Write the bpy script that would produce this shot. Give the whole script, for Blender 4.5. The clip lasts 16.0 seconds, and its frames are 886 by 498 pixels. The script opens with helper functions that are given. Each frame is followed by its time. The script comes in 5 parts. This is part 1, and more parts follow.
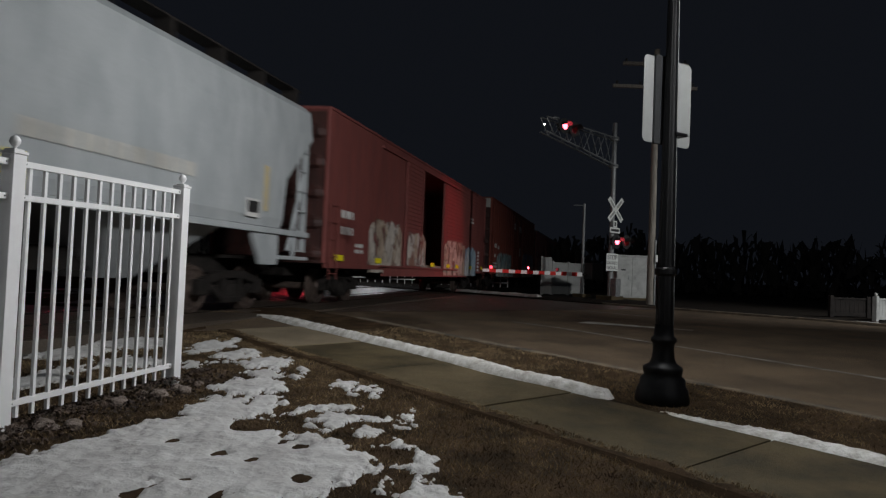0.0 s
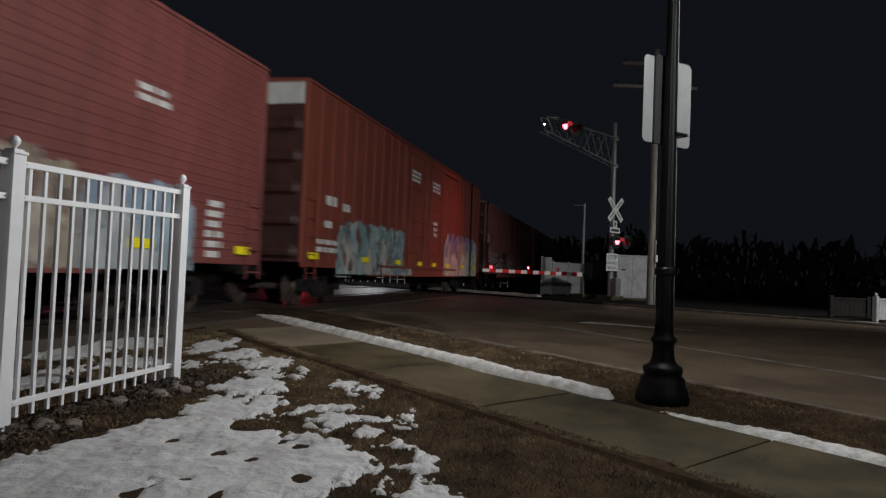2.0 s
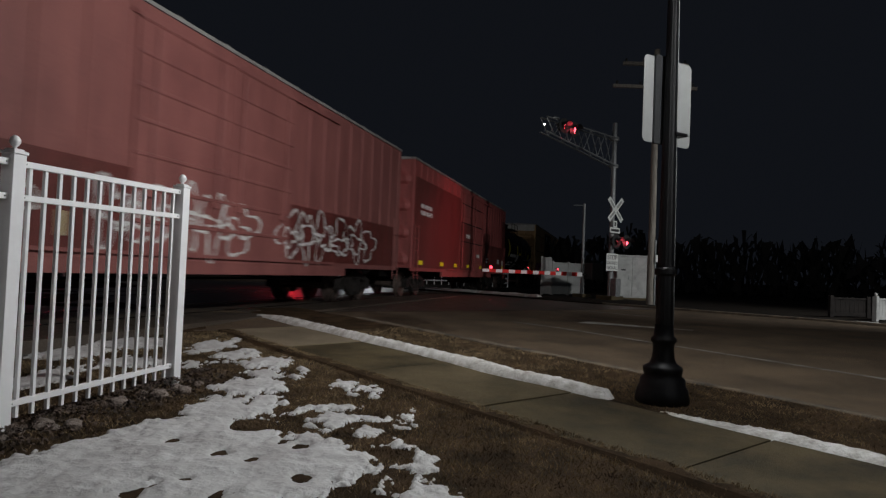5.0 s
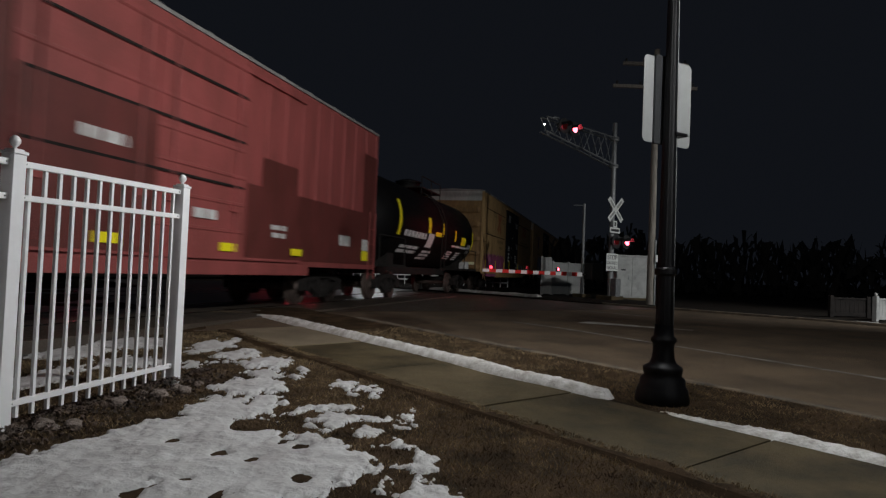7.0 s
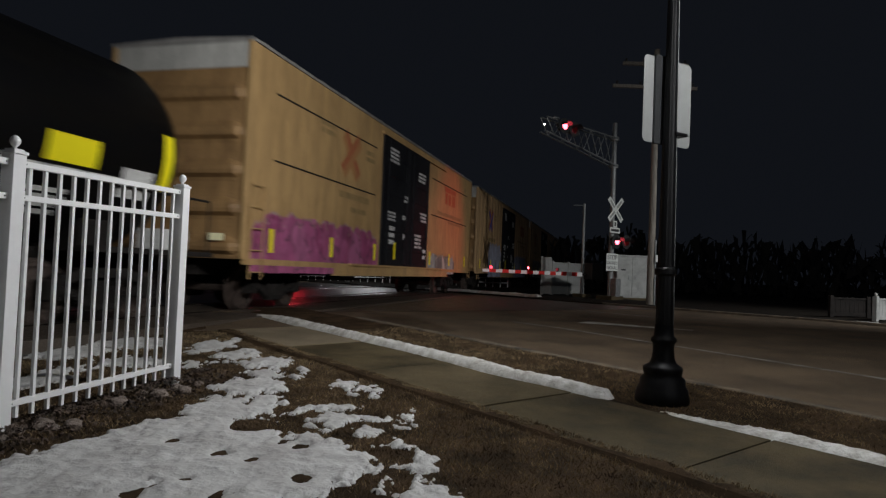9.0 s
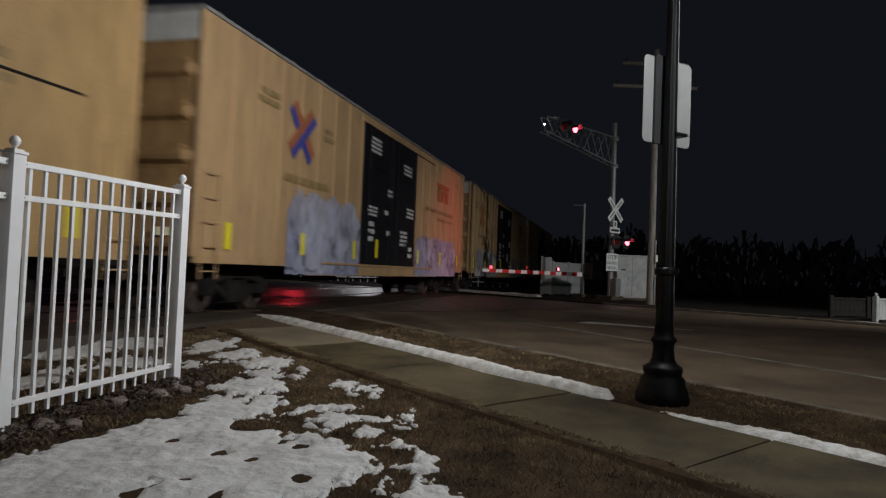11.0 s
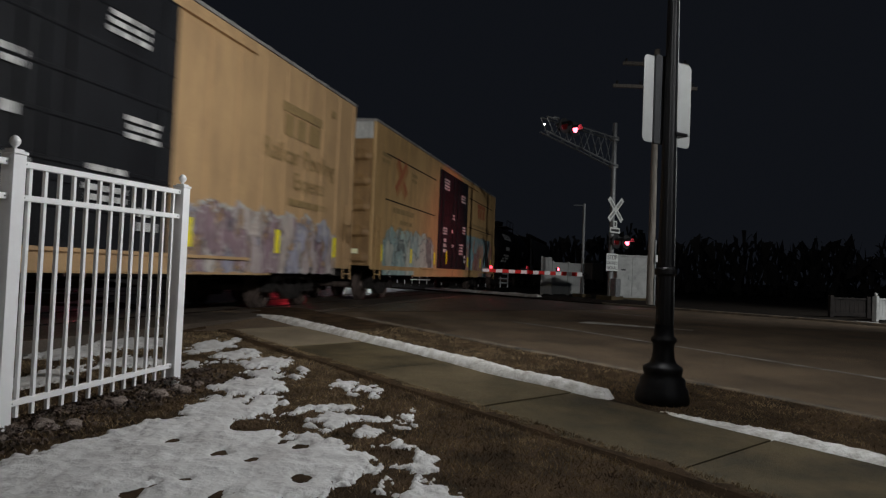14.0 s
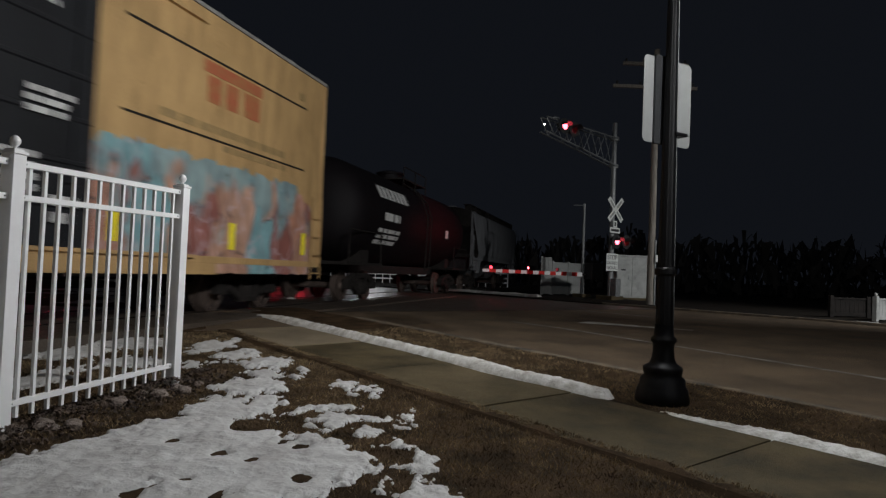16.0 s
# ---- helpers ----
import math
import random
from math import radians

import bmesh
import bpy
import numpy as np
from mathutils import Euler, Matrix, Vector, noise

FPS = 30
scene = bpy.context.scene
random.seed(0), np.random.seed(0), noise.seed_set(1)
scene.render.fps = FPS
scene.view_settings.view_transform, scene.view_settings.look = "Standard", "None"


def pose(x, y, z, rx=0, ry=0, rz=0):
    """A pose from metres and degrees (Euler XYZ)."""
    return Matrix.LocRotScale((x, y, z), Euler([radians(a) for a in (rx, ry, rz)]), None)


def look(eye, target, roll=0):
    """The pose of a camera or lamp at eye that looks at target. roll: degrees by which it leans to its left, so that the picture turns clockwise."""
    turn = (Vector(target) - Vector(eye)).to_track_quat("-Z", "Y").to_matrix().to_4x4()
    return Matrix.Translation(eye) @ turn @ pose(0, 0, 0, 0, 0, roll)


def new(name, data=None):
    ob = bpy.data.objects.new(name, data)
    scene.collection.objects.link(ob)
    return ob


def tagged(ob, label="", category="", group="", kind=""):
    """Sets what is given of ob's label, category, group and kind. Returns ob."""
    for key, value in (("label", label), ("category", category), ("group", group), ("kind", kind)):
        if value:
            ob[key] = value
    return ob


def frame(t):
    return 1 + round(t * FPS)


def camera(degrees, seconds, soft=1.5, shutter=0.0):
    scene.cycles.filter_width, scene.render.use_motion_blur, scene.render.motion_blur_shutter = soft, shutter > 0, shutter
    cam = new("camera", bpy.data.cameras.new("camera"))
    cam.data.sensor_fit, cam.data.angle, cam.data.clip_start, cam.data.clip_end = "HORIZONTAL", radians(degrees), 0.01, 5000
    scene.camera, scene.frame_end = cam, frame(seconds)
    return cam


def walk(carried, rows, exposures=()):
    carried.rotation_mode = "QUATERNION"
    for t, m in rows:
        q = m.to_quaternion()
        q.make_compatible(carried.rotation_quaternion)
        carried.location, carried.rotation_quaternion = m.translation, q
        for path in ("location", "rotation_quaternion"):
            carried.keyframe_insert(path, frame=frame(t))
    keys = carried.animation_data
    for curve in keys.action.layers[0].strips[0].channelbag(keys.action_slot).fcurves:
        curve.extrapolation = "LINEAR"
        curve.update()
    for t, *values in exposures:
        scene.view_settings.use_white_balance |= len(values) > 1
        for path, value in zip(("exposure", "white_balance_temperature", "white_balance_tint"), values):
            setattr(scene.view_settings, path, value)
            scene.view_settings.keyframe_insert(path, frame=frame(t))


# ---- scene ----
# World: z = 0 at rail level, camera at the origin of the plan, +y the way it looks.
EYE = Vector((0.0, 0.0, 0.9))
cam = camera(67.2, 16.0, soft=1.3, shutter=0.55)
VIEW = Matrix.Translation(EYE) @ pose(0, 0, 0, 90 + 1.94, 0, 0) @ pose(0, 0, 0, 0, 0, 2.3)
walk(cam, [(0.0, VIEW), (16.0, VIEW)], exposures=[(0.0, 0.1), (16.0, 0.1)])

# ---- light ----
world = bpy.data.worlds.new("night")
scene.world = world
world.use_nodes = True
world.node_tree.nodes["Background"].inputs[0].default_value = (0.55, 0.65, 0.9, 1)
world.node_tree.nodes["Background"].inputs[1].default_value = 0.0085

POLE = Vector((2.03, 6.06, -0.2))


def lamp(name, kind, at, watts, colour, size=0.2, aim=None, cone=60, blend=0.6):
    d = bpy.data.lights.new(name, kind)
    d.energy, d.color = watts, colour
    d.shadow_soft_size = size
    ob = new(name, d)
    if kind == "SPOT":
        d.spot_size, d.spot_blend = radians(cone), blend
        ob.matrix_basis = look(at, aim)
    else:
        ob.location = at
    return ob


lamp("street_lamp_light", "POINT", (2.03, 6.06, 4.2), 800, (0.97, 0.985, 1.0), 0.16)
# fill lamps added out of view, to lift the train, street and crossing
lamp("unseen_fill_behind", "POINT", (7.6, -6.9, 8.2), 520, (0.97, 0.985, 1.0), 0.25)
lamp("unseen_fill_beam", "SPOT", (7.6, -6.9, 8.2), 9000, (0.97, 0.985, 1.0), 0.25, (-3.2, 17.0, 2.0), 34, 1.0)
lamp("unseen_fill_far", "SPOT", (19.0, 13.6, 8.2), 4400, (0.97, 0.985, 1.0), 0.25, (9.3, 22.5, 0.5), 66, 1.0)
# added behind the train to brighten the railing and wet street
lamp("unseen_fill_back", "POINT", (-4.6, 42.8, 4.4), 260, (0.97, 0.98, 1.0), 0.25)
# the far faces of the crossing lights shine red on the passing cars and the wet street
lamp("signal_light_high", "SPOT", (4.30, 26.45, 6.74), 180, (1.0, 0.03, 0.055), 0.12, (-0.1, 26.4, 2.0), 66, 1.0)
lamp("signal_light_low", "SPOT", (6.75, 28.75, 2.5), 210, (1.0, 0.03, 0.06), 0.12, (-0.5, 26.0, 1.8), 54, 1.0)
lamp("gate_light_back", "POINT", (-6.0, 26.75, 1.5), 35, (1.0, 0.04, 0.07), 0.1)

# ---- materials ----
def mat(name, base, rough=0.7, metal=0.0, var=0.25, scale=6.0, bump=0.15, fine=90.0, second=None, wet=0.0, stretch=(1, 1, 1), coat=0.0, pieces=0.0, sheen=0.5):
    """Colour varied at a large and a fine scale, with relief; second: the colour of its stains."""
    m = bpy.data.materials.new(name)
    m.use_nodes = True
    nt = m.node_tree
    b = nt.nodes["Principled BSDF"]
    co = nt.nodes.new("ShaderNodeTexCoord")
    mp = nt.nodes.new("ShaderNodeMapping")
    mp.inputs["Scale"].default_value = stretch
    nt.links.new(co.outputs["Object"], mp.inputs[0])
    n1, n2 = nt.nodes.new("ShaderNodeTexNoise"), nt.nodes.new("ShaderNodeTexNoise")
    for n, s, d in ((n1, scale, 6), (n2, fine, 3)):
        n.inputs["Scale"].default_value, n.inputs["Detail"].default_value = s, d
        n.inputs["Roughness"].default_value = 0.65
        nt.links.new(mp.outputs[0], n.inputs["Vector"])
    ramp = nt.nodes.new("ShaderNodeValToRGB")
    dark = second or tuple(c * (1 - var) for c in base)
    ramp.color_ramp.elements[0].position, ramp.color_ramp.elements[0].color = 0.36, (*dark, 1)
    ramp.color_ramp.elements[1].position, ramp.color_ramp.elements[1].color = 0.62, (*base, 1)
    nt.links.new(n1.outputs[0], ramp.inputs[0])
    mix = nt.nodes.new("ShaderNodeMix")
    mix.data_type, mix.blend_type = "RGBA", "OVERLAY"
    mix.inputs[0].default_value = min(1, var * 1.6)
    nt.links.new(ramp.outputs[0], mix.inputs[6])
    nt.links.new(n2.outputs[0], mix.inputs[7])
    tone = mix.outputs[2]
    if pieces:
        info, hue = nt.nodes.new("ShaderNodeObjectInfo"), nt.nodes.new("ShaderNodeHueSaturation")
        ran = nt.nodes.new("ShaderNodeMapRange")
        ran.inputs[3].default_value, ran.inputs[4].default_value = 1 - pieces / 2, 1 + pieces / 2
        nt.links.new(info.outputs["Random"], ran.inputs[0])
        nt.links.new(ran.outputs[0], hue.inputs["Value"])
        nt.links.new(tone, hue.inputs["Color"])
        tone = hue.outputs[0]
    nt.links.new(tone, b.inputs["Base Color"])
    rr = nt.nodes.new("ShaderNodeMapRange")
    rr.inputs[3].default_value, rr.inputs[4].default_value = max(0.04, rough - 0.15 - wet), min(1, rough + 0.12)
    nt.links.new(n1.outputs[0], rr.inputs[0])
    nt.links.new(rr.outputs[0], b.inputs["Roughness"])
    b.inputs["Metallic"].default_value = metal
    b.inputs["Coat Weight"].default_value = coat
    b.inputs["Specular IOR Level"].default_value = sheen
    if bump:
        bp = nt.nodes.new("ShaderNodeBump")
        bp.inputs["Strength"].default_value, bp.inputs["Distance"].default_value = bump, 0.02
        nt.links.new(n2.outputs[0], bp.inputs["Height"])
        nt.links.new(bp.outputs[0], b.inputs["Normal"])
    return m


def glow(name, colour, strength, base=(0.2, 0.02, 0.02)):
    m = bpy.data.materials.new(name)
    m.use_nodes = True
    b = m.node_tree.nodes["Principled BSDF"]
    b.inputs["Base Color"].default_value = (*base, 1)
    b.inputs["Emission Color"].default_value = (*colour, 1)
    b.inputs["Emission Strength"].default_value = strength
    return m


def graffiti_mat(name, colours, scale=1.6, haze=None, split=1.6, cover=0.4):
    """Sprayed letters: bent fields of colour, dark outlines, pale inner strokes, worn through to the
    steel in spots; haze: the colour of the cloud sprayed above the height split."""
    m = bpy.data.materials.new(name)
    m.use_nodes = True
    nt = m.node_tree
    b = nt.nodes["Principled BSDF"]

    def node(kind, **values):
        n = nt.nodes.new(kind)
        for k, v in values.items():
            n.inputs[k].default_value = v
        return n

    def mixed(fac, a, c, blend="MIX"):
        n = nt.nodes.new("ShaderNodeMix")
        n.data_type, n.blend_type = "RGBA", blend
        for slot, v in ((0, fac), (6, a), (7, c)):
            if isinstance(v, (float, tuple)):
                n.inputs[slot].default_value = v
            else:
                nt.links.new(v, n.inputs[slot])
        return n.outputs[2]

    def ranged(value, lo, hi, a=0.0, c=1.0):
        n = nt.nodes.new("ShaderNodeMapRange")
        for slot, v in ((1, lo), (2, hi), (3, a), (4, c)):
            n.inputs[slot].default_value = v
        nt.links.new(value, n.inputs[0])
        return n.outputs[0]

    co = nt.nodes.new("ShaderNodeTexCoord")
    mp = nt.nodes.new("ShaderNodeMapping")
    mp.inputs["Scale"].default_value = (1.0, 1.0, 0.55)
    nt.links.new(co.outputs["Object"], mp.inputs[0])
    warp = node("ShaderNodeTexNoise", Scale=2.1, Detail=2.0)
    nt.links.new(mp.outputs[0], warp.inputs["Vector"])
    bent = mixed(0.75, mp.outputs[0], warp.outputs[1], "ADD")
    cells, rims, strokes = (nt.nodes.new("ShaderNodeTexVoronoi") for _ in range(3))
    rims.feature = strokes.feature = "DISTANCE_TO_EDGE"
    for v, k in ((cells, 1.0), (rims, 1.0), (strokes, 1.9)):
        v.inputs["Scale"].default_value = scale * k
        nt.links.new(bent, v.inputs["Vector"])
    ramp = nt.nodes.new("ShaderNodeValToRGB")
    ramp.color_ramp.interpolation = "CONSTANT"
    while len(ramp.color_ramp.elements) < len(colours):
        ramp.color_ramp.elements.new(0.5)
    for i, c in enumerate(colours):
        ramp.color_ramp.elements[i].position = i / len(colours)
        ramp.color_ramp.elements[i].color = (*c, 1)
    sep = nt.nodes.new("ShaderNodeSeparateColor")
    nt.links.new(cells.outputs["Color"], sep.inputs[0])
    nt.links.new(sep.outputs[0], ramp.inputs[0])
    cloud = node("ShaderNodeTexNoise", Scale=4.5, Detail=8.0)
    nt.links.new(mp.outputs[0], cloud.inputs["Vector"])
    pale = tuple(min(0.62, max(c[i] for c in colours) * 1.15) for i in range(3))
    tone = mixed(ranged(strokes.outputs["Distance"], 0.015, 0.05, 0.6, 0.0), ramp.outputs[0], (*pale, 1))
    tone = mixed(ranged(rims.outputs["Distance"], 0.004, 0.03, 0.25, 1.0), (0.05, 0.04, 0.045, 1), tone)
    if haze:
        xyz = nt.nodes.new("ShaderNodeSeparateXYZ")
        nt.links.new(co.outputs["Object"], xyz.inputs[0])
        wave = nt.nodes.new("ShaderNodeMath")
        nt.links.new(xyz.outputs[2], wave.inputs[0])
        nt.links.new(ranged(warp.outputs[0], 0.3, 0.7, -0.75, 0.75), wave.inputs[1])
        tone = mixed(ranged(wave.outputs[0], split - 0.15, split + 0.25, 0.0, 0.8), tone, (*haze, 1))
    tone = mixed(0.7, tone, cloud.outputs[0], "OVERLAY")
    nt.links.new(tone, b.inputs["Base Color"])
    b.inputs["Roughness"].default_value = 0.6
    worn = node("ShaderNodeTexNoise", Scale=2.6, Detail=7.0, Roughness=0.6)
    nt.links.new(bent, worn.inputs["Vector"])
    clear, mix = nt.nodes.new("ShaderNodeBsdfTransparent"), nt.nodes.new("ShaderNodeMixShader")
    nt.links.new(ranged(worn.outputs[0], cover - 0.06, cover + 0.08), mix.inputs[0])
    nt.links.new(clear.outputs[0], mix.inputs[1])
    nt.links.new(b.outputs[0], mix.inputs[2])
    nt.links.new(mix.outputs[0], nt.nodes["Material Output"].inputs[0])
    return m


M_ASPHALT = mat("asphalt", (0.128, 0.09, 0.056), 0.82, 0, 0.5, 0.9, 0.9, 75, (0.062, 0.044, 0.028), wet=0.12, sheen=0.3)
M_WETASPHALT = mat("wet_asphalt", (0.085, 0.066, 0.05), 0.5, 0, 0.4, 2.0, 0.5, 60, (0.048, 0.038, 0.03), wet=0.16)
M_PALESLAB = mat("pale_concrete", (0.2, 0.158, 0.1), 0.88, 0, 0.35, 1.3, 0.6, 110, (0.12, 0.093, 0.057))
M_CONCRETE = mat("concrete", (0.115, 0.088, 0.05), 0.85, 0, 0.4, 1.1, 0.6, 110, (0.05, 0.039, 0.021), pieces=0.25, sheen=0.2)
M_DARKSLAB = mat("dark_concrete", (0.098, 0.075, 0.039), 0.75, 0, 0.45, 1.6, 0.6, 110, (0.03, 0.023, 0.012), pieces=0.2, sheen=0.2)
M_KERB = mat("sandy_kerb_concrete", (0.17, 0.13, 0.088), 0.9, 0, 0.4, 3.0, 0.6, 80, (0.05, 0.042, 0.032))
M_SOIL = mat("soil", (0.022, 0.018, 0.014), 0.95, 0, 0.4, 2.5, 0.8, 60, (0.011, 0.009, 0.007), sheen=0.1)
M_LAWN = mat("dead_lawn", (0.066, 0.042, 0.024), 0.95, 0, 0.5, 3.0, 0.5, 220, (0.022, 0.015, 0.009), sheen=0.05)
M_BLADE = mat("dead_grass", (0.31, 0.228, 0.132), 0.9, 0, 0.4, 3.4, 0.0, 40, (0.05, 0.035, 0.02), sheen=0.1)
M_SNOW = mat("snow", (0.55, 0.545, 0.535), 0.6, 0, 0.14, 3.0, 0.45, 35, (0.42, 0.41, 0.40))
M_DIRTY_SNOW = mat("dirty_snow", (0.70, 0.69, 0.66), 0.7, 0, 0.25, 7.0, 0.8, 40, (0.40, 0.38, 0.34))
M_WHITE = mat("white_powder_coat", (0.88, 0.88, 0.88), 0.4, 0, 0.05, 5.0, 0.03, 150)
M_WHITE_OLD = mat("weathered_white_paint", (0.46, 0.47, 0.45), 0.65, 0, 0.2, 3.0, 0.08, 60, (0.33, 0.335, 0.32))
M_BLACK = mat("black_cast_iron", (0.008, 0.008, 0.009), 0.5, 0.0, 0.3, 10, 0.1, 120, sheen=0.25)
M_POSTSHADOW = mat("post_shadow_dark", (0.05, 0.052, 0.055), 0.6, 0.0, 0.3, 6, 0.1, 80)
M_STEEL = mat("galvanised_steel", (0.30, 0.31, 0.31), 0.5, 0.5, 0.25, 8, 0.08, 70)
M_RAIL = mat("polished_rail", (0.5, 0.48, 0.45), 0.25, 1.0, 0.15, 20, 0.03, 90)
M_UNDER = mat("grimy_underframe_and_end_shade", (0.024, 0.02, 0.018), 0.9, 0.0, 0.4, 8, 0.3, 70, (0.01, 0.009, 0.008), sheen=0.2)
M_WHEEL = mat("worn_wheel_steel", (0.16, 0.12, 0.1), 0.6, 0.6, 0.3, 12, 0.1, 70, (0.06, 0.045, 0.04))
M_WOOD = mat("grey_pole_wood", (0.30, 0.27, 0.23), 0.9, 0, 0.3, 5, 0.4, 40, (0.16, 0.14, 0.12), stretch=(4, 4, 0.3))
M_TIE = mat("creosoted_tie", (0.05, 0.04, 0.03), 0.9, 0, 0.35, 6, 0.4, 50)
M_GRAVEL = mat("ballast_gravel", (0.16, 0.145, 0.13), 0.95, 0, 0.5, 16, 1.0, 45, (0.05, 0.045, 0.04))
M_LEAF = mat("bare_woods_bark", (0.07, 0.066, 0.06), 0.95, 0, 0.4, 5, 0.3, 30)
M_CLOD = mat("frozen_muddy_snow", (0.26, 0.21, 0.18), 0.9, 0, 0.4, 20, 0.8, 70, (0.09, 0.068, 0.055))
M_DRYLEAF = mat("dry_leaves", (0.10, 0.068, 0.05), 0.9, 0, 0.4, 7, 0.6, 40, (0.03, 0.02, 0.015))
M_YELLOW = mat("reflective_yellow", (1.0, 0.86, 0.02), 0.35, 0, 0.03, 8, 0.02, 120)
M_OLDYELLOW = mat("faded_yellow_sheet", (0.55, 0.44, 0.22), 0.6, 0, 0.2, 8, 0.02, 120, (0.45, 0.4, 0.28))
M_PINKLETTER = mat("faded_pinkish_lettering", (0.46, 0.33, 0.31), 0.7, 0, 0.3, 9, 0.05, 60, (0.3, 0.11, 0.1))
M_ENDMARK = mat("pale_yellow_reflector", (1.0, 0.95, 0.6), 0.3, 0, 0.03, 8, 0.0, 90)
M_LETTER = mat("white_stencil_paint", (0.72, 0.72, 0.70), 0.6, 0, 0.3, 9, 0.05, 60, (0.5, 0.49, 0.47))
M_DARKLETTER = mat("faded_dark_lettering", (0.27, 0.185, 0.085), 0.7, 0, 0.3, 9, 0.05, 60, (0.36, 0.24, 0.1))
M_REDLETTER = mat("faded_red_lettering", (0.42, 0.10, 0.05), 0.7, 0, 0.3, 9, 0.05, 60, (0.36, 0.16, 0.06))
M_REDFADED = mat("very_faded_red_lettering", (0.42, 0.18, 0.08), 0.7, 0, 0.3, 9, 0.05, 60, (0.45, 0.25, 0.09))
M_BLUELETTER = mat("faded_blue_lettering", (0.07, 0.08, 0.36), 0.7, 0, 0.3, 9, 0.05, 60)
M_MARK = mat("white_road_paint", (0.5, 0.48, 0.43), 0.8, 0, 0.4, 4, 0.3, 80, (0.2, 0.185, 0.16))
M_LINE = mat("worn_road_paint", (0.24, 0.225, 0.2), 0.8, 0, 0.4, 5, 0.3, 80, (0.09, 0.08, 0.07))
M_STRIPE_RED = mat("red_reflective_sheet", (0.62, 0.03, 0.025), 0.4, 0, 0.1, 9, 0.02, 90)
M_STRIPE_WHITE = mat("white_reflective_sheet", (0.8, 0.8, 0.78), 0.4, 0, 0.1, 9, 0.02, 90)
M_SIGN = mat("white_sign_face", (0.78, 0.80, 0.76), 0.45, 0, 0.1, 6, 0.02, 90)
M_SIGNGREY = mat("worn_sign_lettering", (0.36, 0.37, 0.35), 0.5, 0, 0.2, 6, 0.0, 90)
M_SIGNBLACK = mat("sign_black", (0.03, 0.03, 0.03), 0.5, 0, 0.1, 6, 0.0, 90)
M_SIGNBACK = mat("aluminium_sign_back", (0.42, 0.43, 0.42), 0.5, 0.0, 0.1, 5, 0.03, 90)
M_RED_GLOW = glow("red_signal_light", (1.0, 0.07, 0.105), 10.5)
M_RED_DIM = glow("small_red_light", (1.0, 0.03, 0.05), 6)
M_WHITE_GLOW = glow("small_white_light", (1.0, 0.95, 0.85), 12, (0.8, 0.8, 0.8))
M_LENS = mat("dark_red_lens", (0.10, 0.006, 0.006), 0.2, 0, 0.1, 9, 0.0, 90)
M_GLASS = glow("lit_frosted_globe", (1.0, 0.96, 0.88), 9, (0.8, 0.8, 0.8))


def paint(name, base, stain, var=0.34, rough=0.62, sheen=0.4):
    """Weathered car paint with streaks that run down the sides."""
    return mat(name, base, rough, 0, var, 2.2, 0.3, 55, stain, stretch=(1.6, 1.6, 0.45), sheen=sheen)


P_GREY = paint("weathered_grey_paint", (0.43, 0.455, 0.465), (0.34, 0.365, 0.375), 0.16)
P_DARKGREY = paint("dark_weathered_grey_paint", (0.17, 0.175, 0.18), (0.10, 0.10, 0.105), 0.2)
P_RED_B = paint("dull_brown_red_paint", (0.23, 0.068, 0.058), (0.165, 0.05, 0.045))
P_RED_C = paint("orange_red_paint", (0.222, 0.054, 0.034), (0.16, 0.042, 0.028))
P_RED_D = paint("faded_mauve_red_paint", (0.29, 0.105, 0.093), (0.21, 0.074, 0.067))
P_RED_E = paint("bright_faded_red_paint", (0.34, 0.08, 0.074), (0.235, 0.06, 0.053))
P_PATCH = paint("dark_brown_patch_paint", (0.15, 0.035, 0.03), (0.10, 0.025, 0.02))
P_YEL = paint("weathered_yellow_paint", (0.54, 0.345, 0.15), (0.39, 0.245, 0.105))
P_YEL2 = paint("pale_yellow_paint", (0.54, 0.35, 0.175), (0.42, 0.27, 0.14))
# much darker red than the sides, for the ends of three boxcars
P_DARKEND = paint("dark_red_end", (0.06, 0.022, 0.018), (0.03, 0.014, 0.012))
# side yellow darkened, so the shade on the ends is in the colour
P_YELEND = paint("shaded_yellow_end_paint", (0.33, 0.195, 0.08), (0.2, 0.115, 0.05))
P_BLACKDOOR = paint("black_door_paint", (0.014, 0.015, 0.018), (0.008, 0.008, 0.01), 0.34, 0.62, 0.25)
P_TANK = paint("black_tank_paint", (0.0045, 0.0045, 0.005), (0.006, 0.0055, 0.005), 0.2, 0.5, 0.07)
P_MAROON = paint("dark_tank_paint", (0.008, 0.006, 0.007), (0.006, 0.005, 0.006), 0.2, 0.6, 0.14)
P_ENDWHITE = paint("dirty_white_end_paint", (0.55, 0.54, 0.5), (0.38, 0.37, 0.34))
P_ROOF = paint("dull_galvanised_roof", (0.30, 0.29, 0.27), (0.2, 0.19, 0.18))

G_TAN = graffiti_mat("tan_white_graffiti", [(0.42, 0.33, 0.25), (0.52, 0.47, 0.42), (0.26, 0.14, 0.1), (0.46, 0.4, 0.33)], 1.7)
G_CREAM = graffiti_mat("cream_graffiti", [(0.42, 0.37, 0.29), (0.5, 0.45, 0.37), (0.28, 0.2, 0.15), (0.45, 0.4, 0.33), (0.36, 0.3, 0.22)], 1.5, cover=0.42)
G_TEALBLUE = graffiti_mat("teal_blue_graffiti", [(0.12, 0.2, 0.19), (0.3, 0.4, 0.47), (0.24, 0.33, 0.42), (0.42, 0.45, 0.46)], 1.3, cover=0.3)
